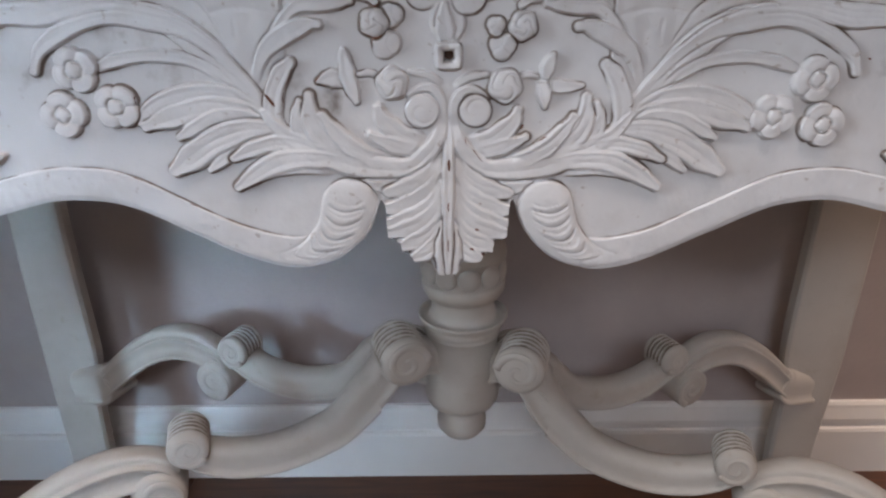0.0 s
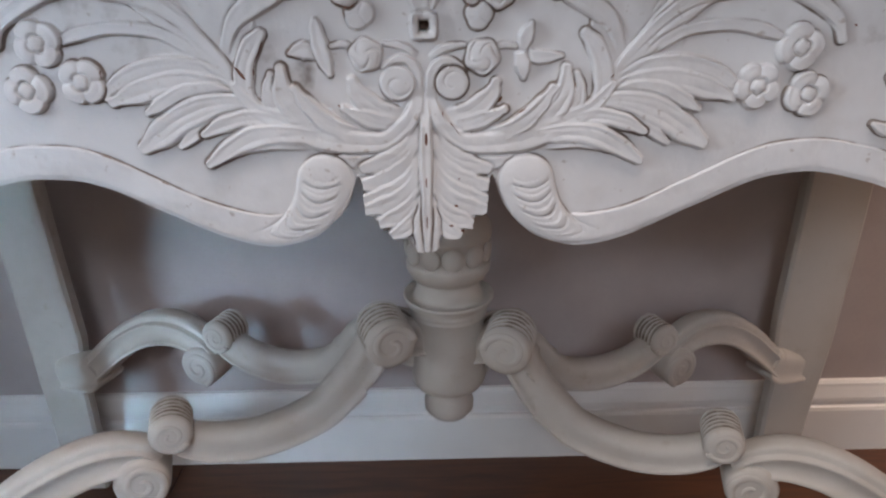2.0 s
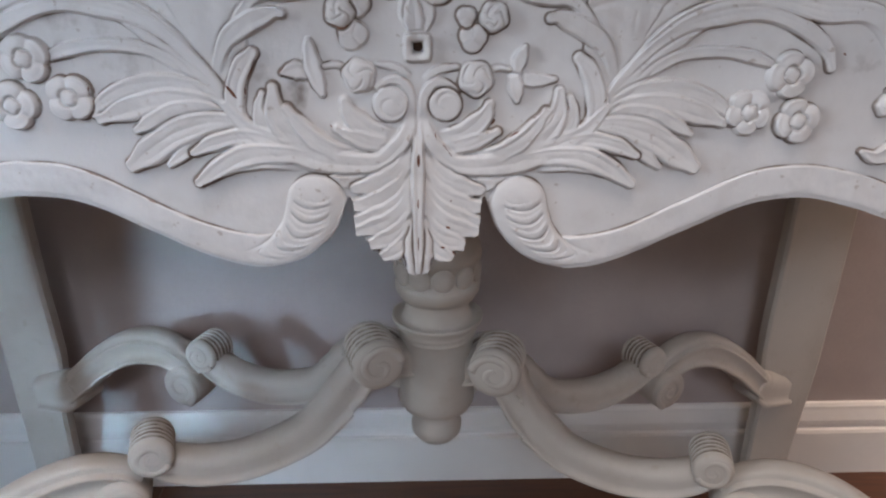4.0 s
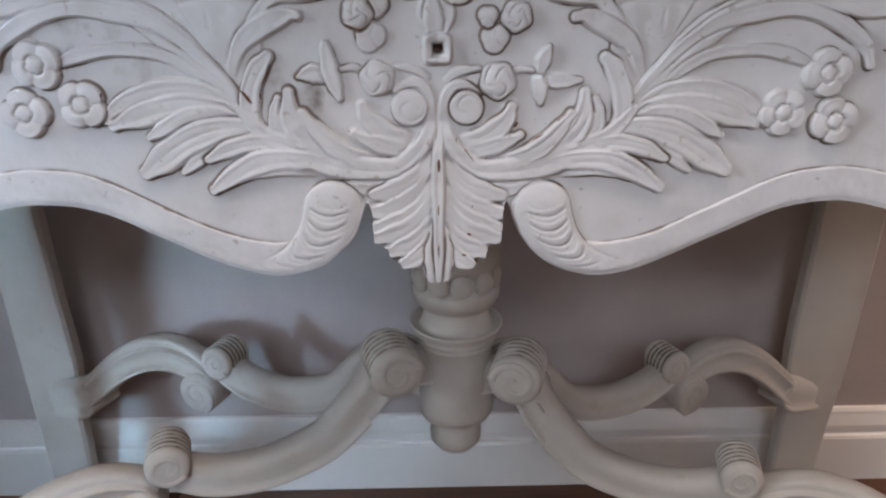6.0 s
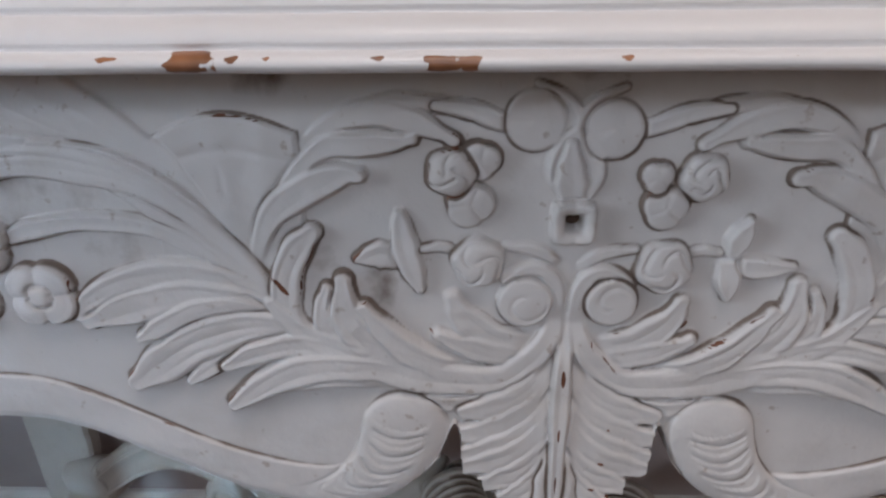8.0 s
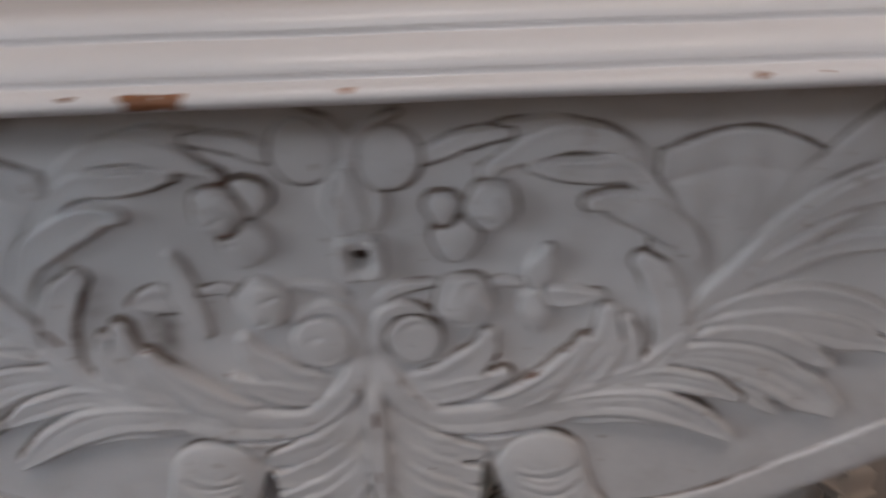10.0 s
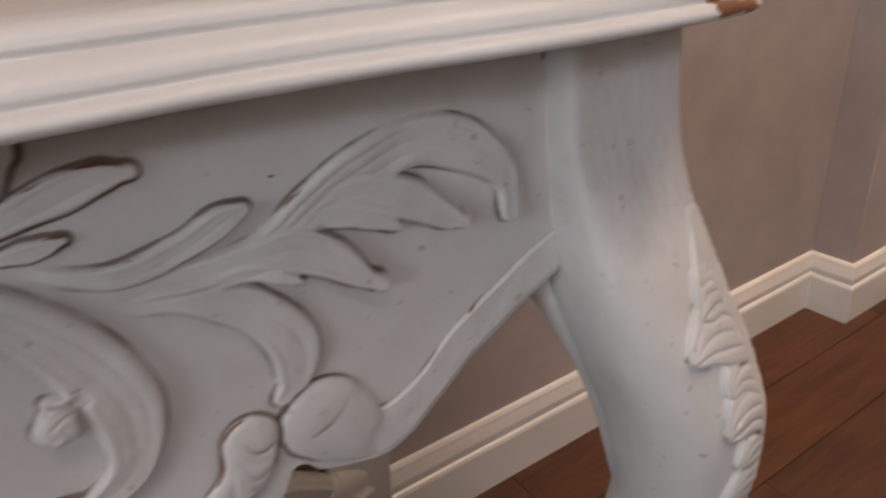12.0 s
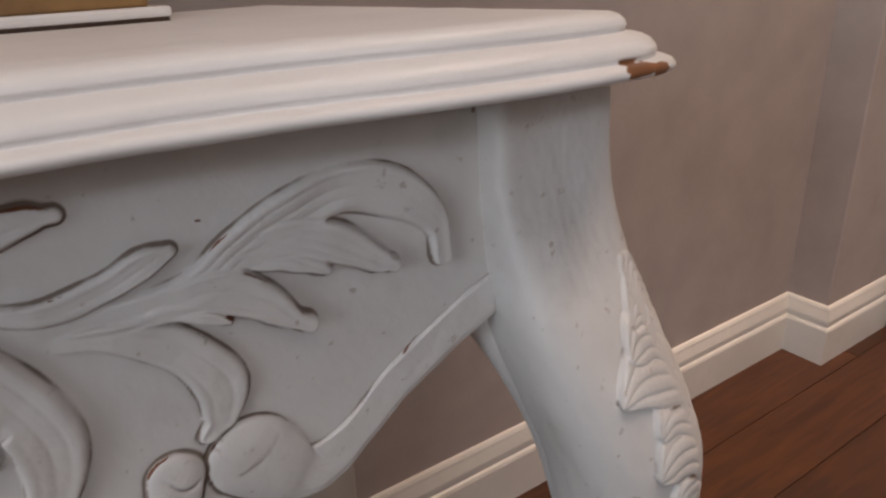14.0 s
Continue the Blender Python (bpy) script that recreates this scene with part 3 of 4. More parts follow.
# stem to the flowers
leaf("leaf", 0.0046, 1, [[(0.1410, 0.6640, 0.0028), (0.1570, 0.6770, 0.0069), (0.1740, 0.6850, 0.0076), (0.1980, 0.6870, 0.0076), (0.2190, 0.6840, 0.0085), (0.2310, 0.6800, 0.0063)]])
# frond that arches over the flowers
leaf("leaf", 0.0056, 3, [[(0.1260, 0.6600, 0.0021), (0.1430, 0.6800, 0.0059), (0.1570, 0.6930, 0.0075), (0.1740, 0.7040, 0.0102), (0.1960, 0.7100, 0.0136), (0.2180, 0.7120, 0.0121), (0.2370, 0.7080, 0.0111), (0.2530, 0.7000, 0.0102), (0.2670, 0.6900, 0.0091), (0.2730, 0.6770, 0.0032)]])
# large C scroll
leaf("scroll", 0.0062, 3, [[(0.1750, 0.7090, 0.0024), (0.2040, 0.7180, 0.0063), (0.2310, 0.7190, 0.0099), (0.2610, 0.7130, 0.0148), (0.2910, 0.7110, 0.0126), (0.3130, 0.6960, 0.0176), (0.3290, 0.6740, 0.0216), (0.3370, 0.6490, 0.0228), (0.3320, 0.6270, 0.0169), (0.3180, 0.6180, 0.0101), (0.3060, 0.6220, 0.0037)],
    [(0.3280, 0.6620, 0.0053), (0.3210, 0.6600, 0.0065), (0.3150, 0.6630, 0.0029)]])
leaf("scroll", 0.0052, 2, [[(0.3420, 0.6850, 0.0039), (0.3650, 0.6820, 0.0115), (0.3850, 0.6700, 0.0175), (0.3970, 0.6510, 0.0200), (0.3940, 0.6340, 0.0143), (0.3870, 0.6280, 0.0055)]])
# end frond towards the leg
leaf("leaf", 0.0058, 3, [[(0.3170, 0.7090, 0.0026), (0.3440, 0.6980, 0.0083), (0.3660, 0.7010, 0.0097), (0.3820, 0.7070, 0.0099), (0.3900, 0.7090, 0.0046)],
    [(0.3390, 0.6910, 0.0042), (0.3700, 0.6900, 0.0103), (0.3950, 0.6930, 0.0123), (0.4140, 0.7030, 0.0157), (0.4350, 0.7120, 0.0195), (0.4580, 0.7170, 0.0188), (0.4820, 0.7100, 0.0214), (0.5000, 0.6940, 0.0142), (0.5030, 0.6750, 0.0039)],
    [(0.4090, 0.6980, 0.0060), (0.4260, 0.6960, 0.0103), (0.4390, 0.6900, 0.0081), (0.4470, 0.6850, 0.0045)],
    [(0.4140, 0.7020, 0.0100), (0.4360, 0.7020, 0.0154), (0.4550, 0.6940, 0.0167), (0.4700, 0.6830, 0.0118), (0.4770, 0.6790, 0.0055)],
    [(0.3720, 0.6860, 0.0037), (0.3880, 0.6850, 0.0072), (0.3980, 0.6800, 0.0060), (0.4050, 0.6760, 0.0026)],
    [(0.3800, 0.6890, 0.0071), (0.4000, 0.6900, 0.0150), (0.4170, 0.6810, 0.0170), (0.4290, 0.6690, 0.0093), (0.4360, 0.6640, 0.0040)]])
# lobed leaf that rises round the flower panel
leaf("leaf", 0.0048, 2, [[(0.0877, 0.7325, 0.0031), (0.0696, 0.7355, 0.0050), (0.0534, 0.7335, 0.0064), (0.0413, 0.7295, 0.0039)],
    [(0.1109, 0.7135, 0.0024), (0.0958, 0.7255, 0.0068), (0.0796, 0.7305, 0.0104), (0.0645, 0.7275, 0.0098), (0.0524, 0.7225, 0.0052), (0.0474, 0.7195, 0.0020)],
    [(0.1240, 0.6865, 0.0031), (0.1089, 0.7075, 0.0063), (0.0968, 0.7175, 0.0086), (0.0827, 0.7185, 0.0100), (0.0696, 0.7195, 0.0064), (0.0635, 0.7205, 0.0029)],
    [(0.1310, 0.6675, 0.0046), (0.1210, 0.6895, 0.0100), (0.1058, 0.7005, 0.0132), (0.0917, 0.7065, 0.0092), (0.0847, 0.7065, 0.0037)]])
leaf("leaf", 0.0056, 2, [[(0.1020, 0.6280, 0.0059), (0.1170, 0.6420, 0.0104), (0.1180, 0.6600, 0.0127), (0.1120, 0.6750, 0.0119), (0.1050, 0.6830, 0.0076)],
    [(0.0780, 0.6220, 0.0075), (0.1000, 0.6360, 0.0104), (0.1040, 0.6480, 0.0072), (0.1010, 0.6580, 0.0035)],
    [(0.0620, 0.6170, 0.0113), (0.0830, 0.6290, 0.0156), (0.0930, 0.6440, 0.0138), (0.0940, 0.6620, 0.0064)],
    [(0.0410, 0.6140, 0.0113), (0.0630, 0.6240, 0.0135), (0.0770, 0.6370, 0.0109), (0.0860, 0.6490, 0.0043)]])
# leaves that spring from the arm
leaf("leaf", 0.0060, 2, [[(0.1270, 0.6540, 0.0029), (0.1480, 0.6630, 0.0099), (0.1700, 0.6640, 0.0113), (0.1890, 0.6600, 0.0107), (0.2040, 0.6510, 0.0088), (0.2100, 0.6440, 0.0044)],
    [(0.1260, 0.6500, 0.0029), (0.1450, 0.6540, 0.0115), (0.1680, 0.6530, 0.0152), (0.1890, 0.6470, 0.0145), (0.2060, 0.6410, 0.0052)],
    [(0.1190, 0.6410, 0.0030), (0.1390, 0.6490, 0.0079), (0.1570, 0.6470, 0.0110), (0.1730, 0.6400, 0.0104), (0.1840, 0.6340, 0.0044)]])
leaf("leaf", 0.0060, 3, [[(0.0950, 0.6300, 0.0030), (0.1180, 0.6370, 0.0073), (0.1390, 0.6320, 0.0096), (0.1540, 0.6200, 0.0090), (0.1660, 0.6110, 0.0046)],
    [(0.1030, 0.6350, 0.0037), (0.1310, 0.6400, 0.0125), (0.1560, 0.6330, 0.0185), (0.1770, 0.6200, 0.0184), (0.1900, 0.6110, 0.0100)]])
leaf("leaf", 0.0060, 2, [[(0.0750, 0.6080, 0.0030), (0.1020, 0.6110, 0.0061), (0.1190, 0.6090, 0.0054), (0.1300, 0.6050, 0.0031)],
    [(0.0860, 0.6240, 0.0075), (0.1130, 0.6300, 0.0104), (0.1340, 0.6260, 0.0113), (0.1490, 0.6190, 0.0053)],
    [(0.0530, 0.6120, 0.0053), (0.0860, 0.6180, 0.0120), (0.1110, 0.6180, 0.0150), (0.1300, 0.6110, 0.0144), (0.1480, 0.5990, 0.0062)]])
leaf("leaf", 0.0044, 2, [[(0.0130, 0.6290, 0.0110), (0.0300, 0.6330, 0.0145), (0.0440, 0.6440, 0.0123), (0.0480, 0.6530, 0.0050)],
    [(0.0170, 0.6240, 0.0073), (0.0340, 0.6270, 0.0126), (0.0460, 0.6310, 0.0088), (0.0540, 0.6350, 0.0043)]], merge=True)
# ear scrolls on the lower edge
leaf("scroll", 0.0058, 0, [[(0.4340, 0.5840, 0.0100), (0.4220, 0.5900, 0.0240), (0.4110, 0.6010, 0.0350), (0.4030, 0.6105, 0.0380)]], scales=1, fade=0.40)
leaf("scroll", 0.0054, 0, [[(0.3220, 0.5835, 0.0060), (0.3430, 0.5850, 0.0120), (0.3590, 0.5920, 0.0170), (0.3690, 0.6020, 0.0205), (0.3730, 0.6150, 0.0225)]], scales=4, fade=0.45)
# arm that carries the leaves
leaf("scroll", 0.0052, 1, [[(0.0050, 0.6470, 0.0051), (0.0060, 0.6360, 0.0094), (0.0130, 0.6240, 0.0117), (0.0260, 0.6130, 0.0128), (0.0450, 0.6120, 0.0158), (0.0670, 0.6150, 0.0173), (0.0890, 0.6240, 0.0165), (0.1110, 0.6350, 0.0110), (0.1260, 0.6510, 0.0050)]], merge=True)
# scrolls that roll off the arm beside the stalk, and the tulip above them
leaf("scroll", 0.0046, 0, [[(0.0050, 0.6400, 0.0070), (0.0052, 0.6560, 0.0070), (0.0105, 0.6655, 0.0062), (0.0190, 0.6660, 0.0050), (0.0270, 0.6610, 0.0036)]])
leaf("stem", 0.0034, 0, [[(0.0040, 0.6680, 0.0036), (0.0140, 0.6745, 0.0052), (0.0270, 0.6765, 0.0030)]])
leaf("leaf", 0.0036, 1, [[(0.0160, 0.7230, 0.0040), (0.0290, 0.7265, 0.0066), (0.0420, 0.7315, 0.0066), (0.0550, 0.7330, 0.0030)]])
leaf("petal", 0.0038, 1, [[(0.0000, 0.6950, 0.0070), (0.0058, 0.7050, 0.0100), (0.0058, 0.7150, 0.0096), (0.0010, 0.7230, 0.0040)]])
leaf("petal", 0.0048, 1, [[(0.0000, 0.6950, 0.0080), (-0.0015, 0.7060, 0.0120), (-0.0020, 0.7200, 0.0044)]], sides=(1,))
# leaves of the buds
leaf("leaf", 0.0048, 1, [[(-0.0670, 0.6720, 0.0082), (-0.0770, 0.6740, 0.0115), (-0.0860, 0.6722, 0.0034)]], sides=(1,), fade=0.05)
leaf("leaf", 0.0056, 1, [[(-0.0680, 0.6945, 0.0027), (-0.0670, 0.6840, 0.0090), (-0.0640, 0.6700, 0.0104), (-0.0605, 0.6585, 0.0041)]], sides=(1,), fade=0.05)
leaf("leaf", 0.0048, 1, [[(0.0690, 0.6690, 0.0091), (0.0790, 0.6685, 0.0088), (0.0910, 0.6690, 0.0028)]], sides=(1,), fade=0.05)
leaf("leaf", 0.0054, 1, [[(0.0630, 0.6720, 0.0063), (0.0650, 0.6630, 0.0100), (0.0660, 0.6550, 0.0036)]], sides=(1,), fade=0.05)
leaf("leaf", 0.0056, 1, [[(0.0645, 0.6725, 0.0055), (0.0670, 0.6820, 0.0092), (0.0702, 0.6895, 0.0027)]], sides=(1,), fade=0.05)
leaf("stem", 0.0034, 0, [[(0.0470, 0.6740, 0.0036), (0.0530, 0.6760, 0.0040), (0.0600, 0.6750, 0.0030)]])
leaf("stem", 0.0036, 0, [[(0.0000, 0.7230, 0.0024), (0.0010, 0.7300, 0.0036), (0.0060, 0.7360, 0.0032), (0.0170, 0.7410, 0.0018)]])
# serrated leaf that hangs in the middle
leaf("leaf", 0.0040, 1, [[(0.0220, 0.6030, 0.0070), (0.0400, 0.5985, 0.0100), (0.0560, 0.6000, 0.0080), (0.0640, 0.6020, 0.0040)]])
leaf("leaf", 0.0048, 2, [[(0.0030, 0.6200, 0.0080), (0.0160, 0.6040, 0.0150), (0.0290, 0.5975, 0.0150), (0.0430, 0.5945, 0.0080)],
    [(0.0030, 0.6080, 0.0100), (0.0150, 0.5920, 0.0180), (0.0290, 0.5850, 0.0160), (0.0445, 0.5825, 0.0090)],
    [(0.0030, 0.5980, 0.0100), (0.0150, 0.5820, 0.0150), (0.0290, 0.5755, 0.0140), (0.0440, 0.5720, 0.0080)],
    [(0.0030, 0.5900, 0.0100), (0.0160, 0.5740, 0.0150), (0.0300, 0.5680, 0.0140), (0.0430, 0.5645, 0.0090)],
    [(0.0030, 0.5780, 0.0100), (0.0130, 0.5640, 0.0150), (0.0240, 0.5580, 0.0140), (0.0345, 0.5545, 0.0090)],
    [(0.0030, 0.5680, 0.0090), (0.0100, 0.5550, 0.0140), (0.0170, 0.5490, 0.0130), (0.0240, 0.5460, 0.0090)]])
leaf("leaf", 0.0072, 0, [[(0.0010, 0.5750, 0.0080), (0.0010, 0.5550, 0.0190), (0.0010, 0.5370, 0.0170)]], sides=(1,))
leaf("stem", 0.0086, 1, [[(0.0010, 0.6400, 0.0040), (0.0010, 0.6150, 0.0085), (0.0010, 0.5800, 0.0075), (0.0010, 0.5540, 0.0065), (0.0010, 0.5350, 0.0040)]], sides=(1,))
# scaled volutes where the edge rolls up
leaf("scroll", 0.0062, 0, [[(0.1360, 0.5430, 0.0040), (0.1160, 0.5445, 0.0120), (0.0985, 0.5490, 0.0220), (0.0835, 0.5600, 0.0310), (0.0745, 0.5730, 0.0370), (0.0700, 0.5850, 0.0392)]], scales=5, fade=0.50)


for fx, fz, turn in ((0.246, 0.673, 0.2), (0.2215, 0.6485, 0.9), (0.256, 0.643, 0.35), (-0.243, 0.680, 0.5), (-0.256, 0.651, 0.1), (-0.220, 0.656, 0.85)):
    flower(fx, fz, 0.0152, 5 if turn == 0.9 else 4, turn)
disc(-0.0170, 0.6525, 0.0112, 1.1, 0.0038, flip=-1)
disc(0.0190, 0.6525, 0.0106, 1.1, 0.0038)


def petal(cx, cz, r, lobes, turn, height=0.0040):
    def shape(a, q):
        c = np.abs(np.cos(lobes / 2 * (a - turn)))
        return 0.84 + 0.16 * c, height * (0.8 + 0.2 * np.cos(q * 1.4)) - 0.0006 * (1 - c) ** 4, 0.2 * (1 - c) ** 3
    boss("petal", cx, cz, r, shape)


petal(-0.0165, 0.7285, 0.0120, 1, 0.0, 0.0018)
petal(0.0130, 0.7250, 0.0116, 1, 0.0, 0.0018)
petal(-0.0360, 0.7135, 0.0078, 3, 0.3, 0.0042)
petal(-0.0400, 0.6960, 0.0100, 3, 4.3, 0.0040)
petal(0.0360, 0.6945, 0.0092, 3, 4.6, 0.0040)
petal(0.0315, 0.7070, 0.0064, 3, 2.6, 0.0042)
rosebud(-0.0475, 0.7090, 0.0098, 0.4)
rosebud(0.0490, 0.7070, 0.0096, 2.1)
rosebud(-0.0365, 0.6710, 0.0112, 4.0)
rosebud(0.0385, 0.6690, 0.0118, 1.2)
rosebud(0.316, 0.653, 0.0075, 3.3)
rosebud(-0.309, 0.653, 0.0075, 0.7)
socket_flower(0.001, 0.6882, 0.0096)


def worn(x, z, rx, rz, lean=0.0):
    """A spot where the paint is rubbed through to brown wood."""
    idx = near(x, x, z, z, max(rx, rz) * 2)
    dx, dz = GX[idx] - x, GZ[idx] - z
    c, s = math.cos(radians(lean)), math.sin(radians(lean))
    d = np.hypot((dx * c + dz * s) / rx, (dz * c - dx * s) / rz)
    RUBS[idx] = np.maximum(RUBS[idx], np.clip(1.5 - d + 0.5 * PATCH[idx], 0, 1.2))


for spot in ((0.0012, 0.6155, 0.0010, 0.0055), (0.0008, 0.586, 0.0006, 0.0060), (0.0008, 0.556, 0.0004, 0.0080), (0.0235, 0.5875, 0.0014, 0.0016), (0.0215, 0.5685, 0.0022, 0.0009, -20),
             (0.0510, 0.6415, 0.0012, 0.0030, -30), (-0.0560, 0.6380, 0.0010, 0.0030, 35), (0.0215, 0.6215, 0.0006, 0.0070, 38), (0.0125, 0.6325, 0.0005, 0.0040, 12), (0.1240, 0.6560, 0.0009, 0.0040, -45),
             (0.281, 0.686, 0.0026, 0.0012, -30), (-0.118, 0.660, 0.0008, 0.0042, 35), (0.018, 0.5540, 0.0016, 0.0006, -15), (0.483, 0.6345, 0.0006, 0.0100, -52), (0.503, 0.6480, 0.0005, 0.0060, -55), (0.402, 0.7170, 0.0016, 0.0006, -10)):
    worn(*spot)
gap = near(0.5232, 0.5258, 0.737, 0.7505, 0.0)
GRIME_SHADES[gap] = np.clip(1.2 + 0.7 * PATCH[gap], 0, 1.4)


def build_apron():
    """Cut the carved sheet along its members and close the board behind it."""
    def soften(v):
        v = np.pad(v.reshape(COLS, ROWS), 1, mode="edge")
        v = (v[:-2] + 2 * v[1:-1] + v[2:]) / 4
        return ((v[:, :-2] + 2 * v[:, 1:-1] + v[:, 2:]) / 4).ravel()

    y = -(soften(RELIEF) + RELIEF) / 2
    GRIME_SHADES[:], RUBS[:] = (soften(GRIME_SHADES) + GRIME_SHADES) * 0.60, (soften(RUBS) + 2 * RUBS) * 0.40
    grid = lambda v: v.reshape(COLS, ROWS)
    px, py, pz = grid(GX), grid(y), grid(GZ)
    d0 = np.stack([np.gradient(v, axis=0) for v in (px, py, pz)], 2)
    d1 = np.stack([np.gradient(v, axis=1) for v in (px, py, pz)], 2)
    normal = np.cross(d0, d1).reshape(-1, 3)
    normal /= np.linalg.norm(normal, axis=1)[:, None] + 1e-12
    cell = (np.arange(COLS - 1)[:, None] * ROWS + np.arange(ROWS - 1)[None, :]).ravel()
    quads = np.stack([cell, cell + ROWS, cell + ROWS + 1, cell + 1], 1)
    keep = GZ[cell + 1] > bottom_z(GX[cell + 1]) - 0.0004
    cell, quads = cell[keep], quads[keep]
    who = OWNER[cell]
    base = None
    for member, name in enumerate(MEMBERS):
        pick = quads[who == member]
        if len(pick) < 6:
            continue
        used, inverse = np.unique(pick, return_inverse=True)
        verts = np.stack([GX[used], y[used], GZ[used]], 1)
        faces = inverse.reshape(-1, 4)
        grime_shade, rub = GRIME_SHADES[used], RUBS[used]
        if member == 0:
            cols = list(range(0, COLS, 1))
            extra, ring = [], []
            off = len(verts)
            for c in cols:
                front_y = y[c * ROWS] if AB[c] == EDGE[c] else -0.0035
                extra.append((AX[c], front_y, EDGE[c]))
                extra.append((AX[c], 0.024, EDGE[c]))
                extra.append((AX[c], 0.024, UNDER_Z))
            for i in range(len(cols) - 1):
                a, b2 = off + i * 3, off + (i + 1) * 3
                ring.append((a, a + 1, b2 + 1, b2))
                ring.append((a + 1, a + 2, b2 + 2, b2 + 1))
            verts = np.vstack([verts, np.array(extra)])
            faces = np.vstack([faces, np.array(ring)])
            grime_shade, rub = np.append(grime_shade, np.zeros(len(extra))), np.append(rub, np.zeros(len(extra)))
        me = bpy.data.meshes.new(name)
        me.vertices.add(len(verts))
        me.vertices.foreach_set("co", verts.astype(np.float32).ravel())
        me.loops.add(len(faces) * 4)
        me.loops.foreach_set("vertex_index", faces.astype(np.int32).ravel())
        me.polygons.add(len(faces))
        me.polygons.foreach_set("loop_start", np.arange(0, len(faces) * 4, 4, dtype=np.int32))
        me.polygons.foreach_set("use_smooth", np.ones(len(faces), bool))
        me.update(calc_edges=True)
        for key, values in (("grime_shade", grime_shade), ("rub", rub)):
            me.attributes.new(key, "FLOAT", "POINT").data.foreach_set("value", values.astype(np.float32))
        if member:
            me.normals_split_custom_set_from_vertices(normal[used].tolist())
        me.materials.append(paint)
        ob = new(name, me)
        if member == 0:
            base = tagged(ob, "white carved apron with a serpentine lower edge")
            base.parent = table
        else:
            ob.parent = base
    return base


apron = build_apron()
mesh_object("peg_hole", *lathe([(0.0001, 0.0), (0.0030, 0.0), (0.0034, 0.0004)], 0, 0, 20), hole_dark, apron, "dark open peg hole").matrix_local = pose(0.001, 0.0045, 0.689, 90, 0, 0)


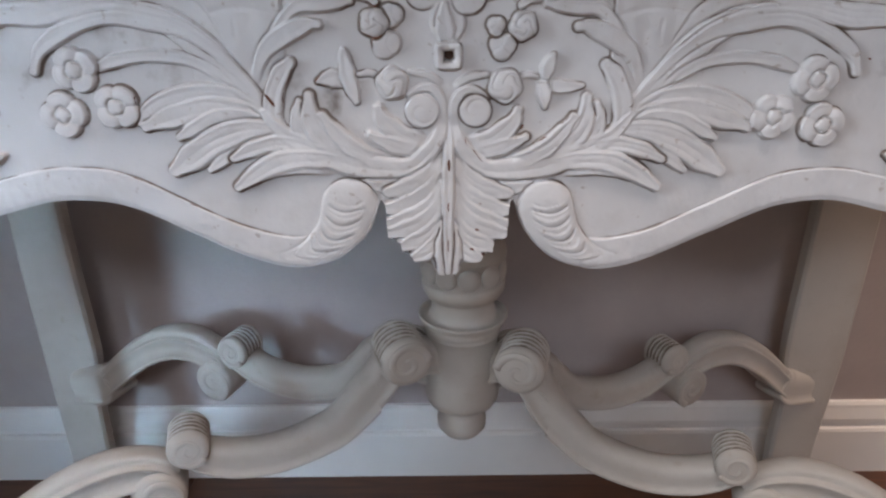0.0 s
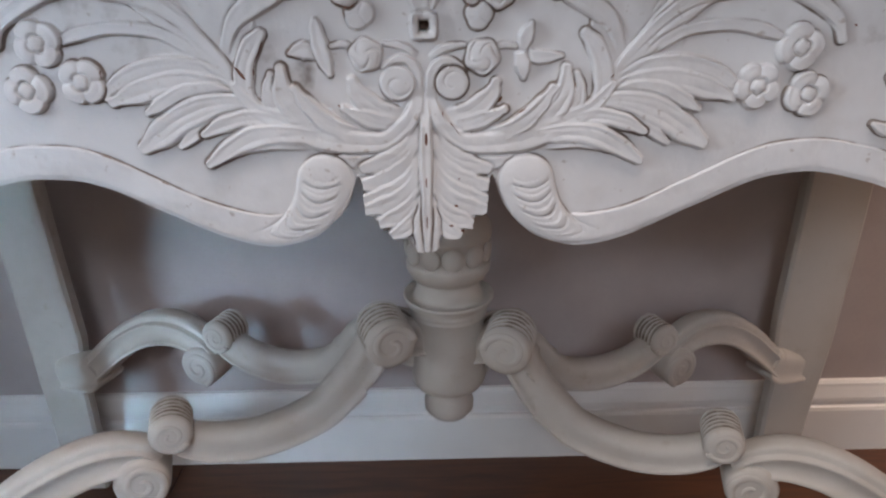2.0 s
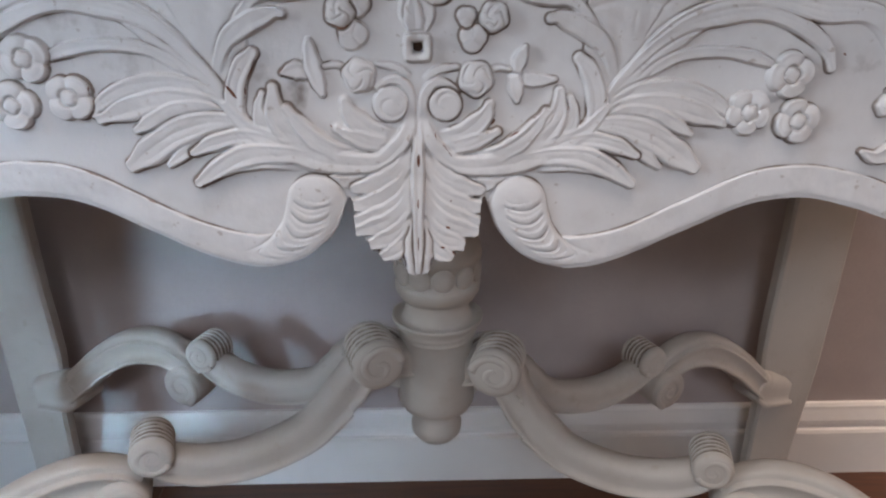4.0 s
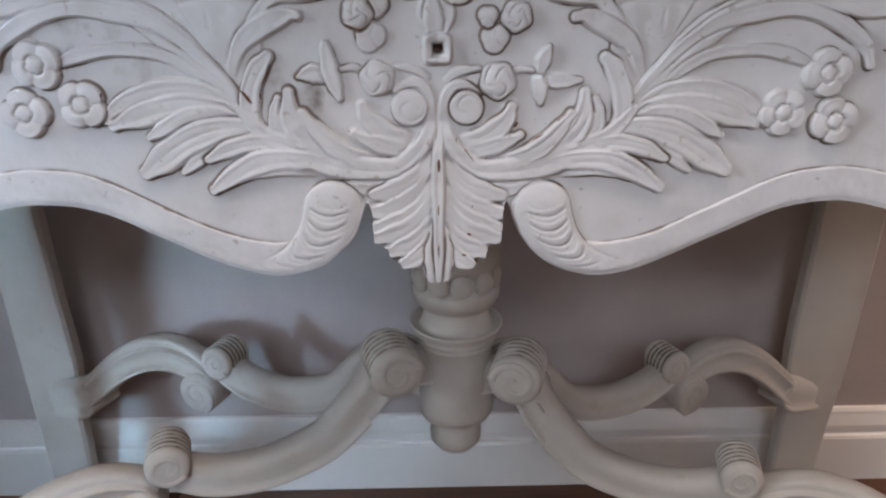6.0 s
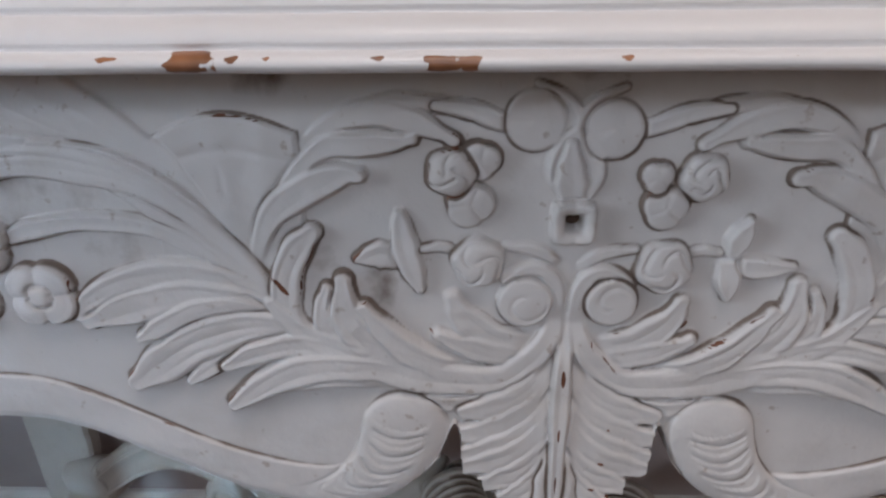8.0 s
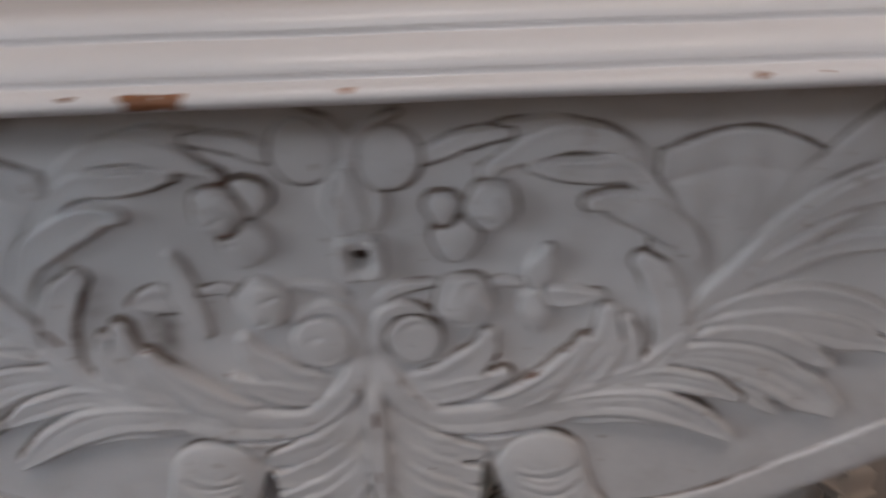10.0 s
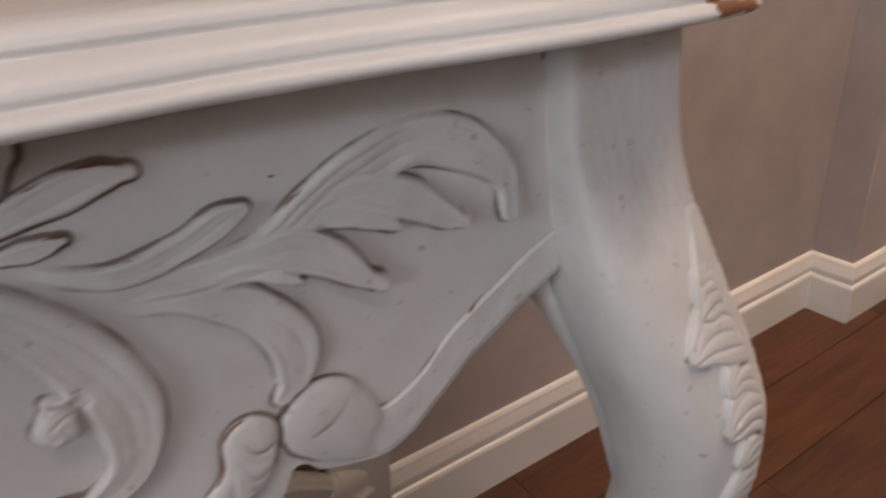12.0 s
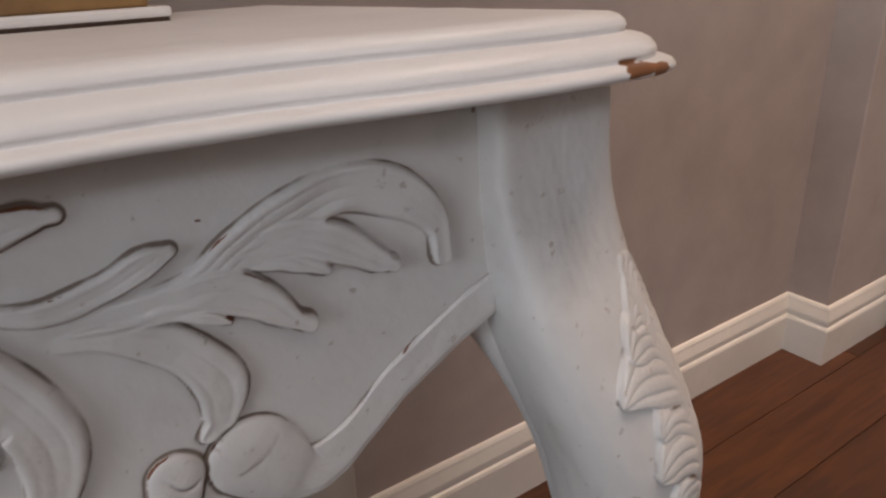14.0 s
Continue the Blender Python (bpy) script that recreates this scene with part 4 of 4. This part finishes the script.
def front_leg(side):
    """Cabriole leg: square block at the apron, a knee that swells to the outer corner, a slim shin and a scrolled foot."""
    st = np.array([(UNDER_Z, 0.5610, 0.0190, 0.0345, 14.0), (0.70, 0.5620, 0.0175, 0.0350, 12.0), (0.66, 0.5680, 0.010, 0.0375, 6.0), (0.62, 0.577, -0.003, 0.0405, 3.4), (0.575, 0.590, -0.018, 0.0420, 2.8),
                   (0.53, 0.599, -0.029, 0.0400, 2.6), (0.47, 0.600, -0.030, 0.0345, 2.5), (0.39, 0.580, -0.013, 0.0285, 2.4), (0.30, 0.568, -0.001, 0.0245, 2.3),
                   (0.20, 0.558, 0.009, 0.0215, 2.3), (0.12, 0.556, 0.011, 0.0205, 2.3), (0.06, 0.564, 0.002, 0.0230, 2.4), (0.025, 0.572, -0.006, 0.0275, 2.4), (0.0, 0.572, -0.006, 0.0260, 2.4)])
    nz, na = 700, 260
    line = smooth_line(st, nz)
    ang = np.radians(np.concatenate([np.linspace(-164, 56, 220, endpoint=False), np.linspace(56, 196, 40, endpoint=False)]))
    z = np.maximum(line[:, 0], 0.0)[:, None] + np.zeros(na)[None, :]
    c, s = np.cos(ang)[None, :], np.sin(ang)[None, :]
    half, power = line[:, 3][:, None], line[:, 4][:, None]
    radius = half / (np.abs(c) ** power + np.abs(s) ** power) ** (1 / power)
    turn = np.degrees(np.arctan2(s, c)) + np.zeros_like(z)
    relief = value_noise(turn * 0.001, z, 40, 21) * 0.0006 + value_noise(turn * 0.0015, z, 130, 22) * 0.0002
    # darker in a smooth band just below the top, and in random blotches
    grime_shade = 0.45 * np.clip(1 - (UNDER_Z - z) / 0.012, 0, 1) + np.clip(value_noise(turn * 0.001, z, 18, 23), 0, 1) * 0.2
    rub = np.zeros_like(z)
    owner = np.zeros(z.shape, int)
    patch = value_noise(turn * 0.0015, z, 60, 24)
    # leaf carving that wraps the knee's outer corner: scales from below upwards, each one over the next
    count = 0
    scales = ((0.440, 0.030, 0.020, 0.006), (0.465, 0.038, 0.020, 0.007), (0.490, 0.044, 0.020, 0.008), (0.514, 0.036, 0.018, 0.008), (0.537, 0.042, 0.020, 0.009),
              (0.560, 0.033, 0.017, 0.008), (0.582, 0.046, 0.019, 0.009), (0.602, 0.030, 0.016, 0.008), (0.618, 0.019, 0.014, 0.006), (0.632, 0.011, 0.014, 0.004))
    for z0, length, width, lift in scales:
        for hand in (-1, 1):
            v = (turn + 54.0) * hand * np.pi / 180 * 0.043 + 0.003
            mid = z0 + 0.006 + 0.10 * np.maximum(v, 0) + 0.010 * np.sin(np.clip(v / length, 0, 1) * np.pi)
            f = np.clip(v / length, 0, 1)
            reach = width * np.clip(1 - f ** 2.6, 0, 1) ** 0.7 * (1 + 0.10 * np.sin(f * 9 + z0 * 200))
            inside = np.where((v > -0.006) & (v < length), reach - np.abs(z - mid), -0.02)
            inside = np.where((v >= length) & (v < length + 0.004), -np.hypot(v - length, z - mid), inside)
            u = np.clip((z - mid) / np.maximum(reach, 1e-4), -1, 1)
            h = 0.50 * lift * (0.55 + 0.45 * f) * (0.78 + 0.22 * (1 - u * u)) - 0.0011 * (1 - np.abs(np.sin(np.pi * (u + 1) * 2.0))) ** 2 * np.clip(f * 3, 0, 1)
            spine = step((v + 0.006) / 0.007)
            wall = step(inside / 0.0018 + 0.55) * spine
            tone = min(1.0, length / 0.045) ** 2
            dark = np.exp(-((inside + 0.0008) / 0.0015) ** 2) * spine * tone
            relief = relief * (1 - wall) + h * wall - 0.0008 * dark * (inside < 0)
            # darker along each scale's outline
            grime_shade = np.maximum(grime_shade * (1 - wall * 0.8), dark * np.clip(0.6 + 0.7 * patch, 0, 1))
            rub = np.maximum(rub * (1 - wall), spine * tone * np.exp(-((inside - 0.0003) / 0.0012) ** 2) * np.clip(0.25 + 0.9 * patch, 0, 1))
            count += 1
            owner[wall > 0.5] = count
    radius = radius + relief
    x = (line[:, 1][:, None] + radius * c) * side
    y = line[:, 2][:, None] + radius * s
    verts = np.stack([x, y, z], 2).reshape(-1, 3)
    i, j = np.meshgrid(np.arange(nz - 1), np.arange(na), indexing="ij")
    a, b2 = (i * na + j).ravel(), (i * na + (j + 1) % na).ravel()
    quads = np.stack([a, a + na, b2 + na, b2], 1) if side < 0 else np.stack([a, b2, b2 + na, a + na], 1)
    quads = quads[:, ::-1]
    who = owner.ravel()[a]
    leg = None
    for member in range(count + 1):
        pick = quads[who == member]
        if len(pick) < 4:
            continue
        used, inverse = np.unique(pick, return_inverse=True)
        name = "knee_leaf" if member else "front_leg"
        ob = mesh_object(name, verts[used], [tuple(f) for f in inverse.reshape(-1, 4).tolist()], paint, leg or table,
                         "" if member else "white painted cabriole leg with a leaf-carved knee", marks={"grime_shade": grime_shade.ravel()[used], "rub": rub.ravel()[used]})
        leg = leg or ob
    # bracket that runs from the leg down under the apron's end
    pts = smooth_line([(0.534, 0.022, 0.650), (0.540, 0.016, 0.622), (0.555, 0.004, 0.585), (0.570, -0.007, 0.535), (0.580, -0.014, 0.47)], 24)
    rings = []
    for i, (x, y, z) in enumerate(pts):
        w = 0.019 * (1 - i / 30)
        rings.append([(side * (x + w * 0.8 * math.cos(a)), y + 0.010 + w * 1.1 * math.sin(a), z) for a in np.linspace(0, 2 * math.pi, 13)[:-1]])
    v, f = sweep(None, rings)
    if side > 0:
        f = [tuple(reversed(q)) for q in f]
    mesh_object("bracket", v, f, paint, leg)


front_leg(1)
front_leg(-1)


def back_leg(side):
    # height, inner and outer face
    if side > 0:
        faces = [(UNDER_Z, 0.494, 0.581), (0.45, 0.496, 0.584), (0.30, 0.494, 0.582), (0.24, 0.496, 0.581), (0.19, 0.503, 0.578), (0.10, 0.503, 0.571), (0.0, 0.505, 0.567)]
    else:
        faces = [(UNDER_Z, 0.493, 0.564), (0.45, 0.492, 0.563), (0.30, 0.487, 0.561), (0.25, 0.486, 0.560), (0.19, 0.495, 0.559), (0.10, 0.497, 0.557), (0.0, 0.499, 0.556)]
    st = np.array([(z, (i + o) / 2, (o - i) / 2) for z, i, o in faces])
    line = smooth_line(st, 24)
    rings = []
    for z, cx, hw in line:
        c = 0.004
        x0, x1, y0, y1 = cx - hw, cx + hw, 0.360, 0.384
        ring = [(x0 + c, y0), (x1 - c, y0), (x1, y0 + c), (x1, y1 - c), (x1 - c, y1), (x0 + c, y1), (x0, y1 - c), (x0, y0 + c)]
        rings.append([(side * x, y, max(z, 0)) for x, y in ring])
    v, f = sweep(None, rings)
    if side > 0:
        f = [tuple(reversed(q)) for q in f]
    mesh_object("back_leg", v, f, cream, table, "plain cream painted square back leg", smooth=False, marks={"grime_shade": [0.15] * len(v), "rub": [0.0] * len(v)})


back_leg(1)
back_leg(-1)
for s in (1, -1):
    part("side_rail", box_bm(min(s * 0.535, s * 0.560), max(s * 0.535, s * 0.560), 0.020, 0.336, 0.64, UNDER_Z, 0.002), paint, table)
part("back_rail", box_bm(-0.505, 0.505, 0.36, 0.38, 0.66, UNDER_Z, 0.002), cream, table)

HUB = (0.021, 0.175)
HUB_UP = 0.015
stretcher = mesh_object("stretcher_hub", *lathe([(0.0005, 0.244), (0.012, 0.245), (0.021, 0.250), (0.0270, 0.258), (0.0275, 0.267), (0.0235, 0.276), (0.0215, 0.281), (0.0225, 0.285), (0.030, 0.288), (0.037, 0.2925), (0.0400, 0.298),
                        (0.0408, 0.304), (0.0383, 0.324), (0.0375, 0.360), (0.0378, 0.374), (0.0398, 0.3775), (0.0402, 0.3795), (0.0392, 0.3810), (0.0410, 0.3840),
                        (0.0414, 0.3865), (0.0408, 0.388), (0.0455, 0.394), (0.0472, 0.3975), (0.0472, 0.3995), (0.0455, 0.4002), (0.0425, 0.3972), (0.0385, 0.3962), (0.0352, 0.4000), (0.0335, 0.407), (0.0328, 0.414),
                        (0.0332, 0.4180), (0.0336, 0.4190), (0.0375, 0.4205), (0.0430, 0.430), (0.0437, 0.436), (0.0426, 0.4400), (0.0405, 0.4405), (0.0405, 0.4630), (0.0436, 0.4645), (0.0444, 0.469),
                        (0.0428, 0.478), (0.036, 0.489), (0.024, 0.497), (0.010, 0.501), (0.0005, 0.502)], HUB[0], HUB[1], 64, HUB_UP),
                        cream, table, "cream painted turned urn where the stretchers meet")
egg = None
for k in range(11):
    a = 2 * math.pi * (k + 0.42) / 11
    if egg is None:
        bm = bmesh.new()
        bmesh.ops.create_uvsphere(bm, u_segments=14, v_segments=9, radius=1.0, matrix=Matrix.Diagonal((0.0045, 0.0118, 0.0116, 1)))
        egg = part("bead", bm, cream, stretcher, smooth=True)
        ob = egg
    else:
        ob = new("bead", egg.data)
        ob.parent = stretcher
    ob.matrix_local = pose(HUB[0] + 0.0405 * math.cos(a), HUB[1] + 0.0405 * math.sin(a), 0.4518 + HUB_UP, 0, 0, math.degrees(a))


def volute(name, r0, z0, radius, width, parent, place, turns=1.6, flip=1, ridges=True, shift=0.0):
    """A rolled scroll end: a drum across the arm, fluted round its rim, with a spiral cut into both faces."""
    n = 36
    prof = [(-1.0, 0.0), (-1.0, 0.62), (-0.97, 0.84), (-0.88, 0.95), (-0.74, 1.0)]
    ks = (-0.56, -0.28, 0.0, 0.28, 0.56) if ridges else ()
    for c in ks:
        prof += [(c - 0.13, 1.0), (c - 0.09, 0.96), (c - 0.04, 0.86), (c, 0.84), (c + 0.04, 0.86), (c + 0.09, 0.96), (c + 0.13, 1.0)]
    prof += [(0.72, 1.0), (0.88, 0.95), (0.97, 0.84), (1.0, 0.62), (1.0, 0.0)]
    verts, faces, grime_shade = [], [], []
    for u, q in prof:
        for k in range(n):
            a = 2 * math.pi * k / n
            verts.append(place(r0 + radius * q * math.cos(a), shift + u * width / 2, z0 + radius * q * math.sin(a)))
            # groove shade painted into the colour, so that the ridges read
            grime_shade.append((1.2 if q < 0.9 else 0.6) if q < 0.98 and abs(u) < 0.68 else 0.0)
    for i in range(len(prof) - 1):
        for k in range(n):
            j = (k + 1) % n
            faces.append((i * n + k, i * n + j, (i + 1) * n + j, (i + 1) * n + k))
    drum = mesh_object(name, verts, faces, cream, parent, marks={"grime_shade": grime_shade, "rub": [0.0] * len(verts)})
    for sgn in (-1, 1):
        line = []
        for s in np.linspace(0, 1, 44):
            a = flip * s * turns * 2 * math.pi + 1.2
            line.append((r0 + radius * (0.10 + 0.74 * s) * math.cos(a), z0 + radius * (0.10 + 0.74 * s) * math.sin(a), radius * (0.13 + 0.05 * s)))
        rings = []
        for i, (x, z, q) in enumerate(line):
            x2, z2, _ = line[min(i + 1, len(line) - 1)]
            x1, z1, _ = line[max(i - 1, 0)]
            d = math.hypot(x2 - x1, z2 - z1) or 1
            nx, nz = -(z2 - z1) / d, (x2 - x1) / d
            rings.append([place(x + nx * q * math.cos(b), shift + sgn * (width / 2 - 0.001 + q * 0.55 * math.sin(b)), z + nz * q * math.cos(b)) for b in np.linspace(0, 2 * math.pi, 9)[:-1]])
        v, f = sweep(None, rings)
        mesh_object("spiral", v, f, cream, parent)
    return drum


def arm(ex, ey, up, hub_r, hub_z, sag=0.0):
    """One stretcher arm from the hub to a leg: a scroll on the hub, a falling S, two scrolls, then an arch into the leg."""
    d = Vector((ex - HUB[0], ey - HUB[1])).normalized()
    length = math.hypot(ex - HUB[0], ey - HUB[1])
    q = length / 0.575

    def place(r, across, z):
        r = r * (1 if r < 0.1 else q) if r > 0 else r
        return (HUB[0] + d.x * r - d.y * across, HUB[1] + d.y * r + d.x * across, z + up)

    plain = [(-1.0, -0.94), (-0.94, -1.0), (0.94, -1.0), (1.0, -0.94), (1.0, -0.80), (0.95, -0.72), (0.82, -0.64), (0.80, -0.30), (0.82, 0.10), (0.80, 0.50), (0.62, 0.82), (0.30, 0.97)]
    moulded = [(-1.04, -0.94), (-0.98, -1.0), (0.98, -1.0), (1.04, -0.94), (1.04, -0.80), (0.96, -0.72), (0.80, -0.62), (0.70, -0.25), (0.74, 0.15), (0.90, 0.36), (0.94, 0.46), (0.88, 0.54), (0.62, 0.56), (0.58, 0.64), (0.62, 0.84), (0.54, 1.0), (0.30, 1.10)]

    def bar(name, pts, mat, label="", shape=plain):
        shape = shape + [(0.0, shape[-1][1] + 0.03)] + [(-u, v) for u, v in reversed(shape[4:])]
        line = smooth_line(pts, 12 * (len(pts) - 1))
        rings, marks = [], []
        for i, (r, z, w, h) in enumerate(line):
            a, b = line[max(i - 1, 0)], line[min(i + 1, len(line) - 1)]
            tr, tz = b[0] - a[0], b[1] - a[1]
            k = math.hypot(tr, tz)
            nr, nz = -tz / k, tr / k
            ring = []
            for u, v in shape:
                ring.append(place(r + nr * v * h / 2, u * w / 2, z + nz * v * h / 2))
                # the section's grooves are coloured a little darker
                marks.append(0.22 if -0.73 < v < -0.6 or 0.54 < v < 0.65 and abs(u) < 0.9 else 0.0)
            rings.append(ring)
        v, f = sweep(None, rings)
        return mesh_object(name, v, f, mat, table, label, marks={"grime_shade": marks, "rub": [0.0] * len(v)})

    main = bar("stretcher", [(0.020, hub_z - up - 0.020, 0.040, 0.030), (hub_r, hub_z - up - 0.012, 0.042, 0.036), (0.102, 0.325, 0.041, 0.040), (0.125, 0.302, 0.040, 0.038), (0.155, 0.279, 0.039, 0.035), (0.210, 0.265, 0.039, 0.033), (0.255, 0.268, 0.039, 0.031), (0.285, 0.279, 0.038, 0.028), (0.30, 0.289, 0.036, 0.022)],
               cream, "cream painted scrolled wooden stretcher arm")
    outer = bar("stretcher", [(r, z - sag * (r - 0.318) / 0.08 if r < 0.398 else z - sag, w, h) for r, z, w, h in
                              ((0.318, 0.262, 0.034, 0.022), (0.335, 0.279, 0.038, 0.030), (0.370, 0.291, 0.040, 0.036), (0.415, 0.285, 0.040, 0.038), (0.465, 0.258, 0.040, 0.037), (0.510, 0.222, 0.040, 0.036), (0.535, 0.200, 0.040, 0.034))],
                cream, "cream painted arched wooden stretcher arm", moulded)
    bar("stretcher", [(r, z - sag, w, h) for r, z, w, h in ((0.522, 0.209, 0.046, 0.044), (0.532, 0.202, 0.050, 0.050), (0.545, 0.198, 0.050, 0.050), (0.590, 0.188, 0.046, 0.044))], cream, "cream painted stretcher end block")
    volute("scroll", hub_r, hub_z - up, 0.0262, 0.056, main, place, 1.3, 1, shift=0.016 if ex < 0 else -0.016)
    volute("scroll", 0.300, 0.297, 0.0210, 0.044, main, place, 1.6, -1)
    volute("scroll", 0.334, 0.249, 0.0270, 0.044, outer, place, 1.5, 1, ridges=False)
    # small leaf laid on the upper end of the arm
    for k, (r0, z0, r1, z1) in enumerate(((0.082, 0.352, 0.104, 0.329), (0.098, 0.336, 0.124, 0.3125), (0.116, 0.3195, 0.146, 0.3005))):
        rings = []
        for s in np.linspace(0, 1, 9):
            w = 0.021 * math.sin(math.pi * (0.15 + 0.8 * s)) * (1 - 0.18 * k)
            r, z = r0 + (r1 - r0) * s, z0 + (z1 - z0) * s + 0.006 + 0.003 * math.sin(s * math.pi)
            rings.append([place(r, w * math.cos(b), z + 0.0032 * math.sin(b) - 0.006 * math.cos(b) ** 2) for b in np.linspace(0, 2 * math.pi, 13)[:-1]])
        v, f = sweep(None, rings)
        mesh_object("leaf", v, f, cream, main)


arm(0.532, 0.375, 0.002, 0.060, 0.352)
arm(-0.500, 0.358, 0.024, 0.060, 0.360)
arm(0.548, 0.020, -0.010, 0.068, 0.375, 0.010)
arm(-0.500, 0.005, 0.024, 0.074, 0.388, 0.020)

# ---- things on the table ----
tray = tagged(part("serving_board", box_bm(0.15, 0.452, 0.222, 0.372, TOP_Z + 0.0026, TOP_Z + 0.009, 0.002), marble), "thin veined white marble board lying on the table", "board")
part("underside", box_bm(0.152, 0.450, 0.224, 0.370, TOP_Z + 0.0001, TOP_Z + 0.0025), hole_dark, tray, "dark wooden underside of the board")
crate = tagged(new("wooden_box"), "oiled brown wooden box standing on the marble board", "box")
part("front_panel", box_bm(0.17, 0.440, 0.232, 0.242, TOP_Z + 0.009, TOP_Z + 0.099, 0.001), box_wood, crate)
part("back_panel", box_bm(0.17, 0.440, 0.352, 0.362, TOP_Z + 0.009, TOP_Z + 0.099, 0.001), box_wood, crate)
part("side_panel", box_bm(0.17, 0.180, 0.2425, 0.3515, TOP_Z + 0.009, TOP_Z + 0.099, 0.001), box_wood, crate)
part("side_panel", box_bm(0.422, 0.440, 0.2425, 0.3515, TOP_Z + 0.009, TOP_Z + 0.099, 0.001), box_wood, crate)
for k in range(8):
    part("slat", box_bm(0.1695, 0.4405, 0.2312, 0.2318, TOP_Z + 0.0105 + 0.011 * k, TOP_Z + 0.0195 + 0.011 * k), box_wood, crate)
part("lid", box_bm(0.166, 0.444, 0.228, 0.366, TOP_Z + 0.0992, TOP_Z + 0.109, 0.002), box_wood, crate)

# ---- floor planks ----
random.seed(4)
shared = {}
width = 0.128
y = WALL_Y - 0.001
RIGHT_END = PIER_X1 - 0.001
while y > FRONT_Y:
    x = LEFT_X + 0.001
    length = random.choice((0.4, 0.7, 1.0, 1.2))
    while x < RIGHT_END - 0.002:
        length = round(min(length, RIGHT_END - x), 3)
        if length not in shared:
            shared[length] = part("plank", box_bm(0, length - 0.0012, -width + 0.0012, 0, -0.012, 0, 0.0012), plank_wood, floor)
            ob = shared[length]
        else:
            ob = new("plank", shared[length].data)
            ob.parent = floor
        ob.location = (x, y, 0.0)
        x += length
        length = random.choice((1.2, 1.2, 0.9))
    y -= width
